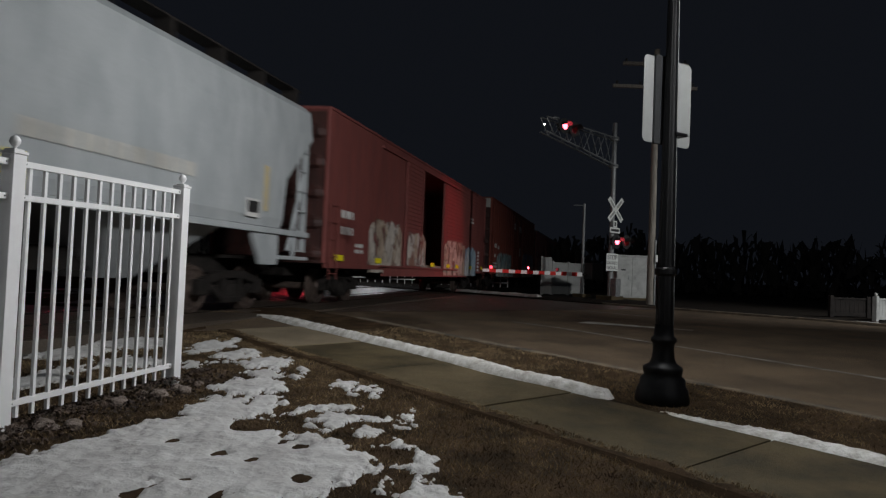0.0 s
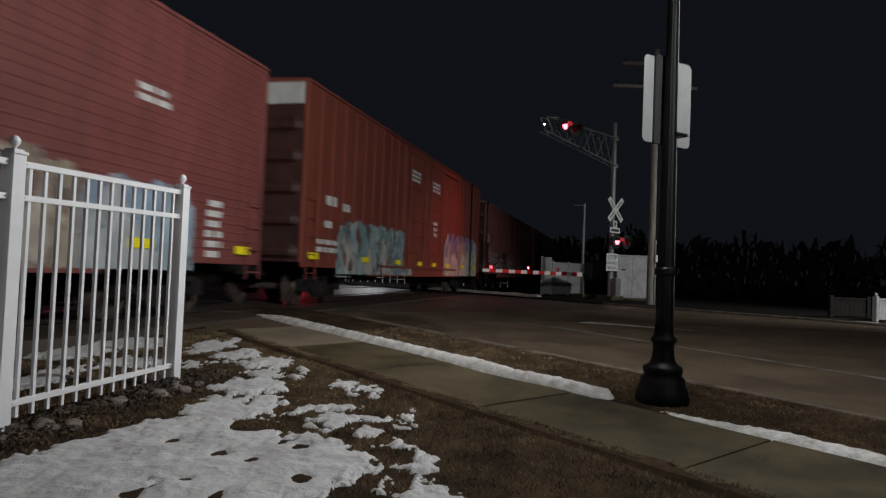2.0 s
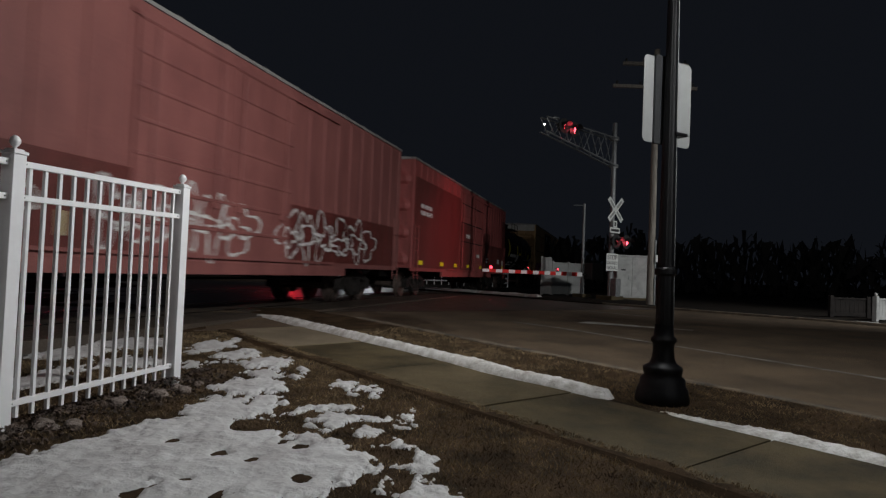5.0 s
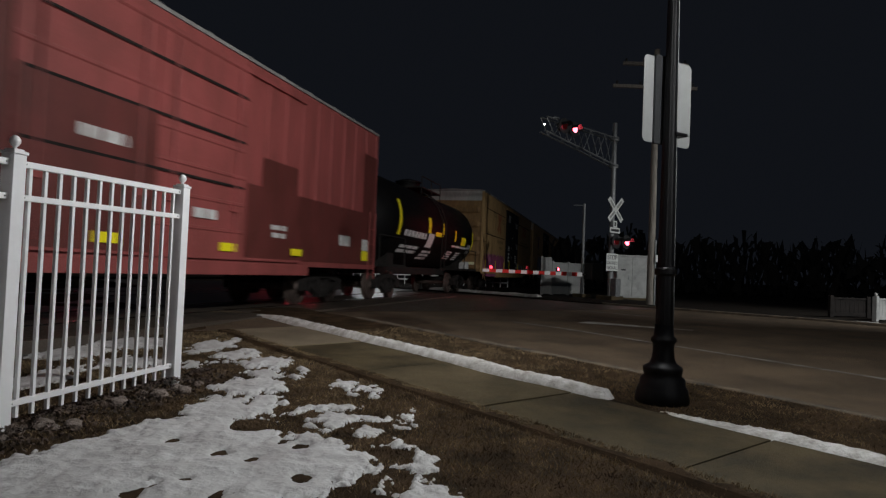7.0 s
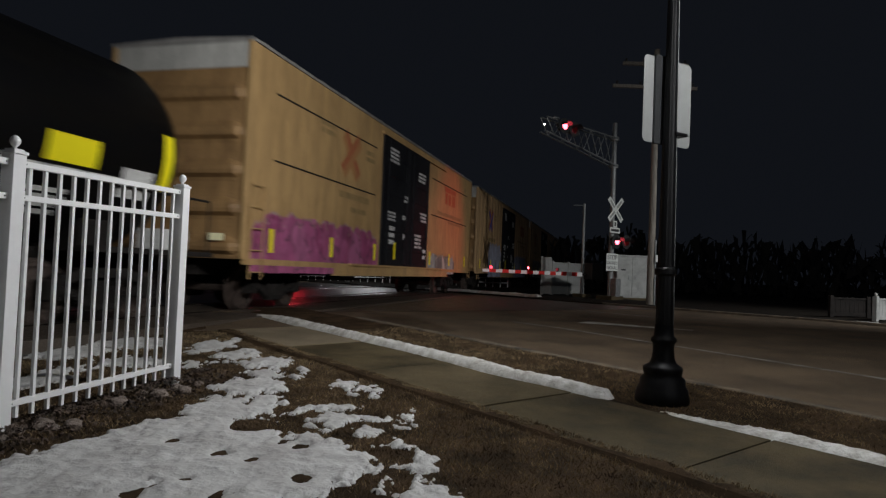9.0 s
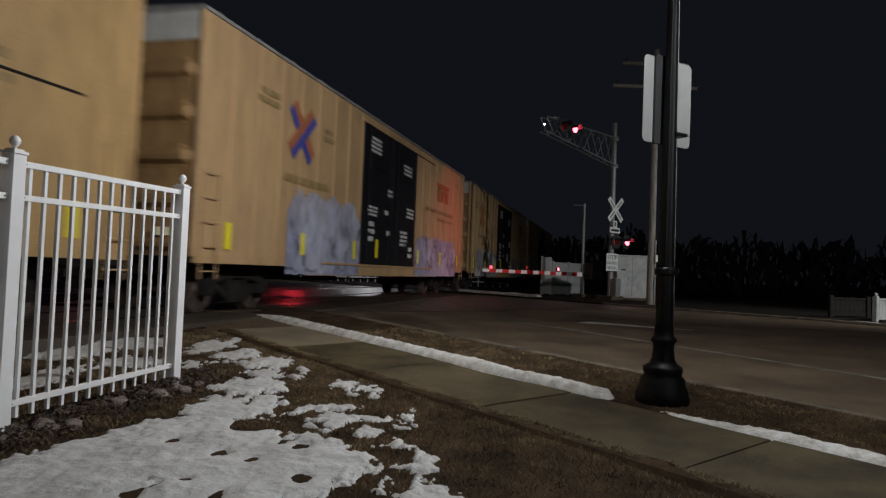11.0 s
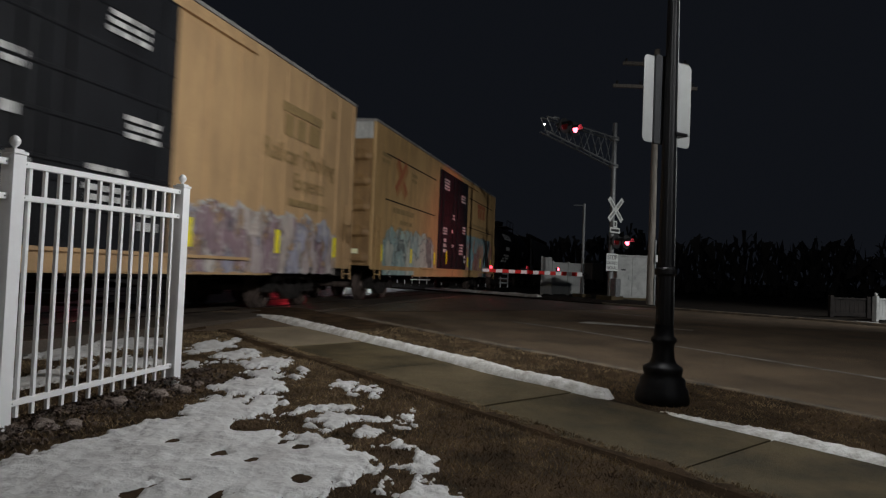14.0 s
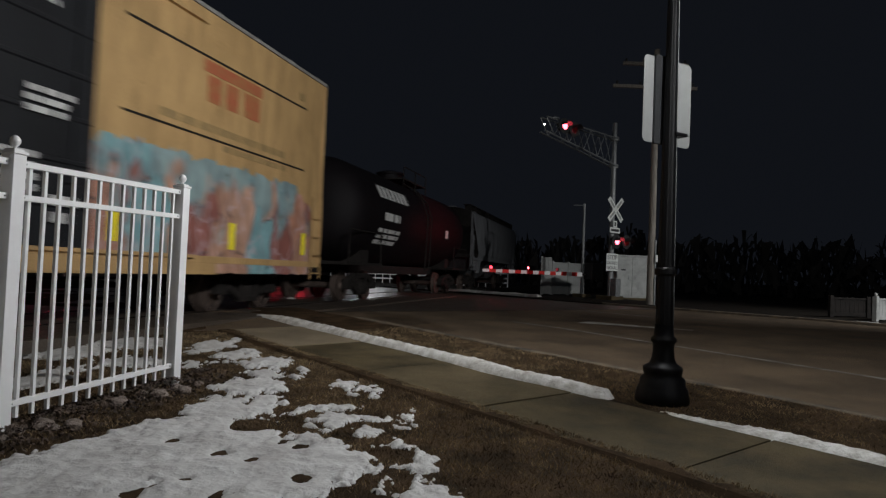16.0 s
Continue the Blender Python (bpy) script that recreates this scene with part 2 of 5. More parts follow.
G_TEAL = graffiti_mat("teal_graffiti", [(0.2, 0.31, 0.32), (0.28, 0.38, 0.4), (0.13, 0.2, 0.22), (0.44, 0.42, 0.37)], 1.7)
G_SAND = graffiti_mat("sand_blue_graffiti", [(0.44, 0.38, 0.26), (0.5, 0.46, 0.35), (0.3, 0.2, 0.14), (0.46, 0.42, 0.31), (0.4, 0.4, 0.42)], 1.5, (0.13, 0.13, 0.27), 1.85, 0.32)
G_PINK = graffiti_mat("magenta_graffiti", [(0.36, 0.08, 0.18), (0.4, 0.1, 0.22), (0.3, 0.06, 0.15), (0.42, 0.13, 0.25)], 1.6, cover=0.26)
G_LILAC = graffiti_mat("lilac_graffiti", [(0.36, 0.37, 0.48), (0.43, 0.44, 0.54), (0.29, 0.3, 0.42)], 0.8, (0.38, 0.36, 0.42), 2.0, 0.3)
G_GREY = graffiti_mat("grey_white_graffiti", [(0.48, 0.46, 0.44), (0.15, 0.12, 0.12), (0.52, 0.5, 0.49), (0.33, 0.28, 0.28)], 2.0, cover=0.36)
G_PALE = graffiti_mat("pale_graffiti", [(0.45, 0.38, 0.34), (0.4, 0.33, 0.32), (0.25, 0.17, 0.19), (0.5, 0.46, 0.43), (0.34, 0.33, 0.4)], 1.8, cover=0.42)
G_MINT = graffiti_mat("mint_graffiti", [(0.36, 0.46, 0.41), (0.28, 0.38, 0.36), (0.12, 0.15, 0.14), (0.46, 0.47, 0.4)], 1.5, cover=0.3)
G_MURAL = graffiti_mat("brown_teal_mural", [(0.42, 0.2, 0.13), (0.2, 0.36, 0.38), (0.46, 0.27, 0.19), (0.27, 0.1, 0.08), (0.44, 0.24, 0.16)], 1.35, (0.19, 0.34, 0.36), 2.0, 0.3)


# ---- mesh helpers ----
def mesh_of(bm, name, material, smooth=False):
    me = bpy.data.meshes.new(name)
    bm.normal_update()
    bm.to_mesh(me)
    bm.free()
    me.materials.append(material)
    if smooth:
        for p in me.polygons:
            p.use_smooth = True
    return me


def part(name, bm, material, parent, label="", m=None, smooth=False):
    ob = new(name, mesh_of(bm, name, material, smooth))
    ob.parent = parent
    if m is not None:
        ob.matrix_basis = m
    if label:
        ob["label"] = label
    return ob


def thing(name, label, category, m=None, group="", kind=""):
    ob = new(name)
    ob.empty_display_size = 0.1
    if m is not None:
        ob.matrix_basis = m
    return tagged(ob, label, category, group, kind)


def solo(name, bm, material, label, category, m=None, group="", kind="", smooth=False):
    ob = new(name, mesh_of(bm, name, material, smooth))
    if m is not None:
        ob.matrix_basis = m
    return tagged(ob, label, category, group, kind)


def box(bm, x0, x1, y0, y1, z0, z1, bevel=0.0):
    r = bmesh.ops.create_cube(bm, size=1)
    vs = r["verts"]
    for v in vs:
        v.co = Vector(((x0 + x1) / 2 + v.co.x * (x1 - x0), (y0 + y1) / 2 + v.co.y * (y1 - y0), (z0 + z1) / 2 + v.co.z * (z1 - z0)))
    if bevel:
        es = list({e for v in vs for e in v.link_edges})
        bmesh.ops.bevel(bm, geom=es, offset=bevel, segments=2, affect="EDGES", profile=0.6)
    return bm


def boxes(*rows):
    bm = bmesh.new()
    for r in rows:
        box(bm, *r)
    return bm


def rod(bm, a, b, r0, r1=None, seg=10):
    """A round bar from a to b."""
    a, b = Vector(a), Vector(b)
    r1 = r0 if r1 is None else r1
    m = Matrix.Translation((a + b) / 2) @ (b - a).to_track_quat("Z", "Y").to_matrix().to_4x4()
    bmesh.ops.create_cone(bm, cap_ends=True, segments=seg, radius1=r0, radius2=r1, depth=(b - a).length, matrix=m)
    return bm


def rods(*rows):
    bm = bmesh.new()
    for r in rows:
        rod(bm, *r)
    return bm


def turned(profile, seg=24):
    """A body of revolution round z from (radius, height) pairs."""
    bm = bmesh.new()
    rings = []
    for r, z in profile:
        rings.append([bm.verts.new((r * math.cos(2 * math.pi * i / seg), r * math.sin(2 * math.pi * i / seg), z)) for i in range(seg)])
    for a, b in zip(rings, rings[1:]):
        for i in range(seg):
            bm.faces.new((a[i], a[(i + 1) % seg], b[(i + 1) % seg], b[i]))
    bm.faces.new(list(reversed(rings[0])))
    bm.faces.new(rings[-1])
    return bm


def words(parent, text, x, y, z, size, material):
    cu = bpy.data.curves.new("lettering", "FONT")
    cu.body, cu.size, cu.extrude, cu.align_x, cu.align_y = text, size, 0.002, "CENTER", "CENTER"
    cu.materials.append(material)
    ob = new("lettering", cu)
    ob.parent = parent
    ob.matrix_basis = pose(x, y, z, 90, 0, 0)
    return ob


def lift(y):
    """Height of the ground: the land falls away from the crossing towards the camera."""
    t = min(1.0, max(0.0, (y - 2.4) / 10.2))
    return -0.31 + 0.31 * (t + 0.08 * math.sin(2 * math.pi * t) * 0)


def lawn_z(x, y):
    return lift(y) + 0.03 * noise.noise((x * 0.9, y * 0.9, 0))


# street axes: U runs along the street towards the crossing, N across it
U = Vector((-0.629, 0.777))
N = Vector((0.777, 0.629))


def street(u, n):
    p = U * u + N * n
    return p.x, p.y


def sheet(us, ns, z=0.0, rough=0.0, thick=0.0, scale=2.0):
    """A strip of ground over the given stations along and across the street."""
    bm = bmesh.new()
    grid = []
    for u in us:
        row = []
        for n in ns:
            x, y = street(u, n)
            h = lift(y) + z + (rough * noise.noise((x * scale, y * scale, 0)) if rough else 0)
            row.append(bm.verts.new((x, y, h)))
        grid.append(row)
    for a, b in zip(grid, grid[1:]):
        for i in range(len(ns) - 1):
            bm.faces.new((a[i], b[i], b[i + 1], a[i + 1]))
    bmesh.ops.recalc_face_normals(bm, faces=bm.faces)
    if bm.faces and sum(f.normal.z for f in bm.faces) < 0:
        bmesh.ops.reverse_faces(bm, faces=bm.faces)
    if thick:
        low = list(bm.verts)
        bmesh.ops.extrude_face_region(bm, geom=list(bm.faces))
        for v in low:
            v.co.z -= thick
    return bm


def span(a, b, step):
    k = max(1, round((b - a) / step))
    return [a + (b - a) * i / k for i in range(k + 1)]

# ---- ground and street ----
def far_ground():
    bm = bmesh.new()
    xs = [-3000, -400, -120, -60, -30, -12, 0, 12, 30, 60, 120, 400, 3000]
    ys = [-3000, -300, -60, -20, 2.4, 7.5, 12.6, 30, 60, 120, 400, 3000]
    g = [[bm.verts.new((x, y, lift(y) - 0.16)) for x in xs] for y in ys]
    for a, b in zip(g, g[1:]):
        for i in range(len(xs) - 1):
            bm.faces.new((a[i], a[i + 1], b[i + 1], b[i]))
    return bm


solo("ground", far_ground(), M_SOIL, "dark frozen bare winter soil", "ground", kind="structure")
solo("road", sheet(span(-40, 90, 0.5), [6.62, 8, 10, 13, 16, 19.6], -0.05), M_ASPHALT, "worn damp asphalt street over the crossing", "road", kind="structure")
solo("wet_road", sheet(span(12.5, 34, 0.5), [6.8, 9, 12, 15, 19.4], -0.044), M_WETASPHALT, "wet asphalt beyond the tracks", "road", kind="structure")
solo("lawn", sheet(span(-8, 30, 0.16), span(-20, 3.6, 0.15), 0.0, 0.03, 0.12, 0.9), M_LAWN, "dead brown winter lawn with snow patches", "lawn", kind="structure")
solo("verge", sheet(span(-12, 13, 0.12), span(4.98, 6.5, 0.17), 0.0, 0.03, 0.12, 0.9), M_LAWN, "muddy verge between sidewalk and street", "verge", kind="structure")
solo("far_verge", sheet(span(-30, 60, 1.0), span(19.78, 40, 1.0), 0.0, 0.05, 0.12), M_SOIL, "dark far roadside grass", "verge", kind="structure")


def kerb(n0, n1, u0, u1, name):
    bm = bmesh.new()
    us = span(u0, u1, 0.5)
    rings = []
    for u in us:
        ring = []
        for n, z in ((n0, -0.16), (n0, 0.005), (n0 + 0.02, 0.02), (n1 - 0.02, 0.02), (n1, 0.005), (n1, -0.16)):
            x, y = street(u, n)
            ring.append(bm.verts.new((x, y, lift(y) + z)))
        rings.append(ring)
    for a, b in zip(rings, rings[1:]):
        for i in range(5):
            bm.faces.new((a[i], b[i], b[i + 1], a[i + 1]))
    bmesh.ops.recalc_face_normals(bm, faces=bm.faces)
    return solo(name, bm, M_KERB, "low worn concrete kerb along the street", "kerb", kind="structure")


kerb(6.5, 6.62, -12, 10.5, "kerb")
kerb(19.6, 19.78, -30, 15, "kerb_far")

# sidewalk slabs, each a piece with its own edges
pavement = thing("pavement", "concrete sidewalk of separate pale and dark slabs, stained", "sidewalk", kind="structure")
for k in range(8):
    u0 = -5.08 + 1.83 * k + 0.02
    # one pale slab, one of middle tone, the others darker
    part("slab", sheet(span(u0, u0 + 1.805, 0.3), span(3.62, 4.96, 0.33), 0.012 + 0.004 * (k % 2), 0.006, 0.1, 0.9), M_PALESLAB if k == 7 else M_CONCRETE if k == 5 else M_DARKSLAB, pavement)
solo("path", sheet(span(9.6, 12.4, 0.3), span(3.3, 5.0, 0.3), 0.004, 0.006, 0.1, 0.9), M_ASPHALT, "patched asphalt path end beside the tracks", "path", kind="structure")


def ragged_edge(n, reach, way, name):
    """Soil and matted grass creeping over the edge of the slabs."""
    bm = bmesh.new()
    prev = None
    for u in span(-5.0, 9.5, 0.03):
        far = reach * (0.45 + 0.55 * noise.noise((u * 1.3, n, 0)) + 0.5 * noise.noise((u * 5, n, 3)) + 0.35 * noise.noise((u * 17, n, 5)))
        row = []
        for a, z in ((-0.06, -0.02), (0.0, 0.03), (0.5, 0.032), (0.85, 0.026), (1.0, 0.0)):
            x, y = street(u, n + way * (a if a < 0 else a * max(0.0, far)))
            row.append(bm.verts.new((x, y, lift(y) + z + 0.004 * noise.noise((x * 20, y * 20, 0)))))
        if prev:
            for i in range(4):
                bm.faces.new((prev[i], row[i], row[i + 1], prev[i + 1]))
        prev = row
    bmesh.ops.recalc_face_normals(bm, faces=bm.faces)
    return solo(name, bm, M_LAWN, "matted dead grass creeping over the sidewalk edge", "verge", kind="structure")


ragged_edge(3.6, 0.26, 1, "lawn_edge")


def painted(u0, n0, u1, n1, w0, w1, z=-0.044):
    bm = bmesh.new()
    a, b = Vector(street(u0, n0)), Vector(street(u1, n1))
    d = (b - a).normalized()
    s = Vector((-d.y, d.x))
    k = 12
    left, right = [], []
    for i in range(k + 1):
        p = a.lerp(b, i / k)
        w = w0 + (w1 - w0) * i / k
        for side, row in ((1, left), (-1, right)):
            q = p + s * w / 2 * side
            row.append(bm.verts.new((q.x, q.y, lift(q.y) + z)))
    for i in range(k):
        bm.faces.new((right[i], right[i + 1], left[i + 1], left[i]))
    return bm


solo("lane_line", painted(-6, 8.95, 9.5, 9.55, 0.09, 0.09), M_LINE, "faint worn lane line on asphalt", "road marking", kind="structure")
solo("road_marking", painted(9.05, 11.2, 7.0, 12.0, 0.62, 0.1), M_MARK, "worn white painted marking on asphalt", "road marking", kind="structure")
solo("lane_line_far", painted(9.5, 14.9, 16.0, 15.4, 0.14, 0.12), M_LINE, "faint worn far lane line on asphalt", "road marking", kind="structure")

# ---- tracks ----
HEAD = Vector((0.2546, 0.967))        # along the track, away from the camera
RIGHT = Vector((0.967, -0.2546))      # square to it, towards the camera
TURN = math.degrees(math.atan2(HEAD.y, HEAD.x))
RAILZ = 0.0


def on_track(s, side=-8.0, z=0.0):
    p = HEAD * s + RIGHT * side
    return pose(p.x, p.y, z, 0, 0, TURN)


def rail_mesh(length):
    bm = bmesh.new()
    prof = [(-0.07, -0.17), (0.07, -0.17), (0.07, -0.155), (0.012, -0.13), (0.012, -0.045), (0.036, -0.03), (0.036, -0.004), (0.03, 0.0), (-0.03, 0.0), (-0.036, -0.004), (-0.036, -0.03), (-0.012, -0.045), (-0.012, -0.13), (-0.07, -0.155)]
    e = [[bm.verts.new((x, y, z)) for y, z in prof] for x in (-length / 2, length / 2)]
    k = len(prof)
    for i in range(k):
        bm.faces.new((e[0][i], e[0][(i + 1) % k], e[1][(i + 1) % k], e[1][i]))
    bmesh.ops.recalc_face_normals(bm, faces=bm.faces)
    return bm


tie_mesh = mesh_of(box(bmesh.new(), -0.11, 0.11, -1.3, 1.3, -0.2, -0.09, 0.012), "tie", M_TIE)
for side, name in ((-8.0, "railway_track"), (-12.6, "railway_track")):
    tr = thing(name, "steel rails on wooden ties in ballast", "railway track", on_track(20, side), kind="structure")
    for y in (-0.755, 0.755):
        part("rail", rail_mesh(240), M_RAIL, tr, "worn polished steel rail", pose(60, y, 0.004))
    bm = bmesh.new()
    vs = []
    for x in span(-60, 180, 3.0):
        vs.append([bm.verts.new((x, y, z + 0.015 * noise.noise((x, y * 3, 2)))) for y, z in ((-2.4, -0.2), (-1.6, -0.11), (0, -0.1), (1.6, -0.11), (2.4, -0.2))])
    for a, b in zip(vs, vs[1:]):
        for i in range(4):
            bm.faces.new((a[i], b[i], b[i + 1], a[i + 1]))
    part("ballast", bm, M_GRAVEL, tr, "grey crushed stone ballast")
    for i in range(110):
        t = new("tie", tie_mesh)
        t.parent = tr
        t.location = (-40 + i * 0.55, 0, 0)
# asphalt between and beside the rails, flush with their heads
for side, w in ((-8.0, 0.69), (-12.6, 0.69), (-10.3, 1.5), (-6.6, 0.6), (-14.3, 0.9)):
    bm = bmesh.new()
    c = 9.5 if side > -9 else 12.0
    box(bm, 4.5 + (-8 - side) * 1.0, 26.5 + (-8 - side) * 1.0, -w, w, -0.15, -0.008, 0.01)
    solo("crossing_panel", bm, M_WETASPHALT, "wet asphalt panel flush with the rails at the crossing", "crossing panel", on_track(0, side), kind="structure")


# ---- rolling stock ----
SPEED = 10.78
CARS = []


def bolted(bm, rows):
    for r in rows:
        box(bm, *r)
    return bm


def wheelset_mesh():
    bm = bmesh.new()
    rod(bm, (0, -0.85, 0), (0, 0.85, 0), 0.085, None, 12)
    for s in (-1, 1):
        ring = [(0.09, 0.70), (0.13, 0.66), (0.33, 0.70), (0.36, 0.665), (0.455, 0.665), (0.45, 0.69), (0.42, 0.70), (0.415, 0.80), (0.36, 0.805), (0.33, 0.775), (0.15, 0.80), (0.10, 0.86)]
        seg = 28
        loops = [[bm.verts.new((r * math.cos(2 * math.pi * i / seg), s * y, r * math.sin(2 * math.pi * i / seg))) for i in range(seg)] for r, y in ring]
        for a, b in zip(loops, loops[1:]):
            for i in range(seg):
                bm.faces.new((a[i], a[(i + 1) % seg], b[(i + 1) % seg], b[i]))
        for i in range(5):  # casting marks, so that the turning shows
            a = 2 * math.pi * i / 5
            box(bm, 0.24 * math.cos(a) - 0.03, 0.24 * math.cos(a) + 0.03, min(s * 0.775, s * 0.8), max(s * 0.775, s * 0.8), 0.24 * math.sin(a) - 0.03, 0.24 * math.sin(a) + 0.03)
    bmesh.ops.recalc_face_normals(bm, faces=bm.faces)
    return mesh_of(bm, "wheelset", M_WHEEL)


WHEELSET = wheelset_mesh()


def side_frame_mesh():
    """Cast side frame: arched top bar, tension bar, pockets for the springs, bearing ends."""
    bm = bmesh.new()
    for s in (-1, 1):
        y0, y1 = (0.90, 1.05) if s > 0 else (-1.05, -0.90)
        box(bm, -0.45, 0.45, y0, y1, 0.62, 0.76, 0.02)
        for e in (-1, 1):
            for k in range(6):
                a, b = k / 6, (k + 1) / 6
                xa, xb = 0.42 + 0.5 * a, 0.42 + 0.5 * b
                zt = 0.69 - 0.13 * b
                box(bm, min(e * xa, e * xb), max(e * xa, e * xb), y0, y1, zt - 0.07, zt + 0.07)
                zl = 0.24 + 0.27 * b
                box(bm, min(e * (0.3 + 0.5 * a), e * (0.3 + 0.5 * b)), max(e * (0.3 + 0.5 * a), e * (0.3 + 0.5 * b)), y0, y1, zl - 0.05, zl + 0.05)
            box(bm, e * 0.9 - 0.15, e * 0.9 + 0.15, y0 - 0.01, y1 + 0.03, 0.32, 0.60, 0.03)
            box(bm, e * 0.27 - 0.05, e * 0.27 + 0.05, y0, y1, 0.2, 0.68)
        box(bm, -0.32, 0.32, y0, y1, 0.17, 0.27, 0.02)
        for x in (-0.14, 0, 0.14):
            rod(bm, (x, (y0 + y1) / 2, 0.27), (x, (y0 + y1) / 2, 0.5), 0.06, None, 8)
    box(bm, -0.2, 0.2, -0.95, 0.95, 0.48, 0.66, 0.03)
    return mesh_of(bm, "truck_frame", M_UNDER)


TRUCK = side_frame_mesh()
WHEELS = []


def trucks(car, half):
    for e in (-1, 1):
        t = new("truck", TRUCK)
        t.parent = car
        t.location = (e * half, 0, 0)
        for x in (-0.89, 0.89):
            w = new("wheelset", WHEELSET)
            w.parent = t
            w.location = (x, 0, 0.415)
            WHEELS.append((w, x))


def coupler(car, end):
    bm = bmesh.new()
    s = 1 if end > 0 else -1
    box(bm, min(end, end + s * 0.45), max(end, end + s * 0.45), -0.08, 0.08, 0.78, 0.95, 0.02)
    box(bm, min(end + s * 0.4, end + s * 0.72), max(end + s * 0.4, end + s * 0.72), -0.14, 0.14, 0.72, 1.0, 0.04)
    rod(bm, (end + s * 0.3, 0.2, 0.75), (end + s * 0.72, 0.15, 0.4), 0.025, None, 6)
    part("coupler", bm, M_UNDER, car)


def car_at(label, category, lead, length):
    car = thing(category.replace(" ", "_"), label, category, None, "cars of the freight train")
    CARS.append((car, lead + length / 2))
    return car


def flat(car, name, x0, x1, z0, z1, material, y=-1.5, proud=0.004, label=""):
    """A thin painted or stuck plate on the near side."""
    return part(name, box(bmesh.new(), x0, x1, y - proud, y, z0, z1), material, car, label)


def bars(car, x0, x1, z0, z1, rows, material, y, seed, name="lettering"):
    """Lettering that cannot be read: broken bars of its size and colour."""
    rnd = random.Random(seed)
    h = (z1 - z0) / rows
    for r in range(rows):
        x = x0 + rnd.random() * 0.08
        while x < x1 - 0.03:
            w = min(rnd.uniform(0.1, 0.42), x1 - x)
            part(name, box(bmesh.new(), x, x + w, y - 0.005, y, z0 + h * r + h * 0.2, z0 + h * r + h * 0.82), material, car)
            x += w + rnd.uniform(0.04, 0.09)


def graffiti(car, x0, x1, z0, z1, material, y, seed, wave=0.1, rim=None):
    """A sprayed piece with a bulging upper outline, thin on the steel."""
    bm = bmesh.new()
    k = 90
    low, top = [], []
    for i in range(k + 1):
        u = i / k
        x = x0 + (x1 - x0) * u
        bulge = abs(math.sin(u * math.pi * max(2, round((x1 - x0) / 0.9)) + seed)) ** 0.5
        edge = min(1, u * 9, (1 - u) * 9)
        z = z0 + (z1 - z0) * (1 - wave + wave * bulge) * (0.75 + 0.25 * edge) + 0.09 * noise.noise((x * 3, seed, 0)) + 0.13 * noise.noise((x * 7.3, seed, 3))
        low.append((x, z0 + 0.03 * noise.noise((x * 4, seed, 5))))
        top.append((x, z))
    ring = [[bm.verts.new((x, yy, z)) for x, z in row] for row in (low, top) for yy in (y - 0.006, y - 0.001)]
    lf, lb, tf, tb = ring
    for i in range(k):
        bm.faces.new((lf[i], lf[i + 1], tf[i + 1], tf[i]))
        bm.faces.new((tf[i], tf[i + 1], tb[i + 1], tb[i]))
        bm.faces.new((lb[i], lb[i + 1], lf[i + 1], lf[i]))
    piece = part("graffiti", bm, material, car, "sprayed colourful graffiti")
    if rim:
        bm = bmesh.new()
        prev = None
        for i, (x, z) in enumerate(top):
            w = 0.05 + 0.05 * noise.noise((x * 5, seed, 8))
            row = [bm.verts.new((x, y - 0.009, z - 0.16 * (i % 9 > 6))), bm.verts.new((x, y - 0.009, z - w - 0.16 * (i % 9 > 6)))]
            if prev:
                bm.faces.new((prev[0], prev[1], row[1], row[0]))
            prev = row
        part("outline", bm, rim, piece, "pale sprayed outline")
    return piece


def scrawl(car, x0, x1, z0, z1, material, y, seed, gaps=()):
    """Loose outline letters sprayed in one colour."""
    rnd = random.Random(seed)
    x = x0
    while x < x1:
        if any(a < x < b for a, b in gaps):
            x += 0.1
            continue
        w, h0, h1 = rnd.uniform(0.5, 1.0), z0 + rnd.uniform(0, 0.15), z1 - rnd.uniform(0, 0.2)
        pts = []
        for k in range(31):
            a = 2 * math.pi * k / 30
            r = 1 + 0.3 * math.sin(3 * a + seed + x * 2) + 0.2 * math.sin(5 * a + x * 5)
            pts.append(Vector((x + w / 2 + w * 0.5 * math.cos(a) * r, (h0 + h1) / 2 + (h1 - h0) * 0.42 * math.sin(a) * r)))
        bm = bmesh.new()
        prev = None
        for k in range(31):
            d = (pts[min(k + 1, 30)] - pts[max(k - 1, 0)]).normalized() * (0.024 + 0.012 * math.sin(k * 1.3))
            row = [bm.verts.new((pts[k].x - d.y, y - 0.006, pts[k].y + d.x)), bm.verts.new((pts[k].x + d.y, y - 0.006, pts[k].y - d.x))]
            if prev:
                bm.faces.new((prev[0], prev[1], row[1], row[0]))
            prev = row
        part("graffiti", bm, material, car, "white sprayed outline letter")
        x += w + 0.12


def markers(car, xs, z, upright, y, two=False):
    for x in xs:
        w, h = (0.15, 0.46) if upright else (0.46, 0.14)
        flat(car, "reflector", x - w / 2, x + w / 2, z, z + h, M_YELLOW, y, 0.012, "yellow reflective strip")


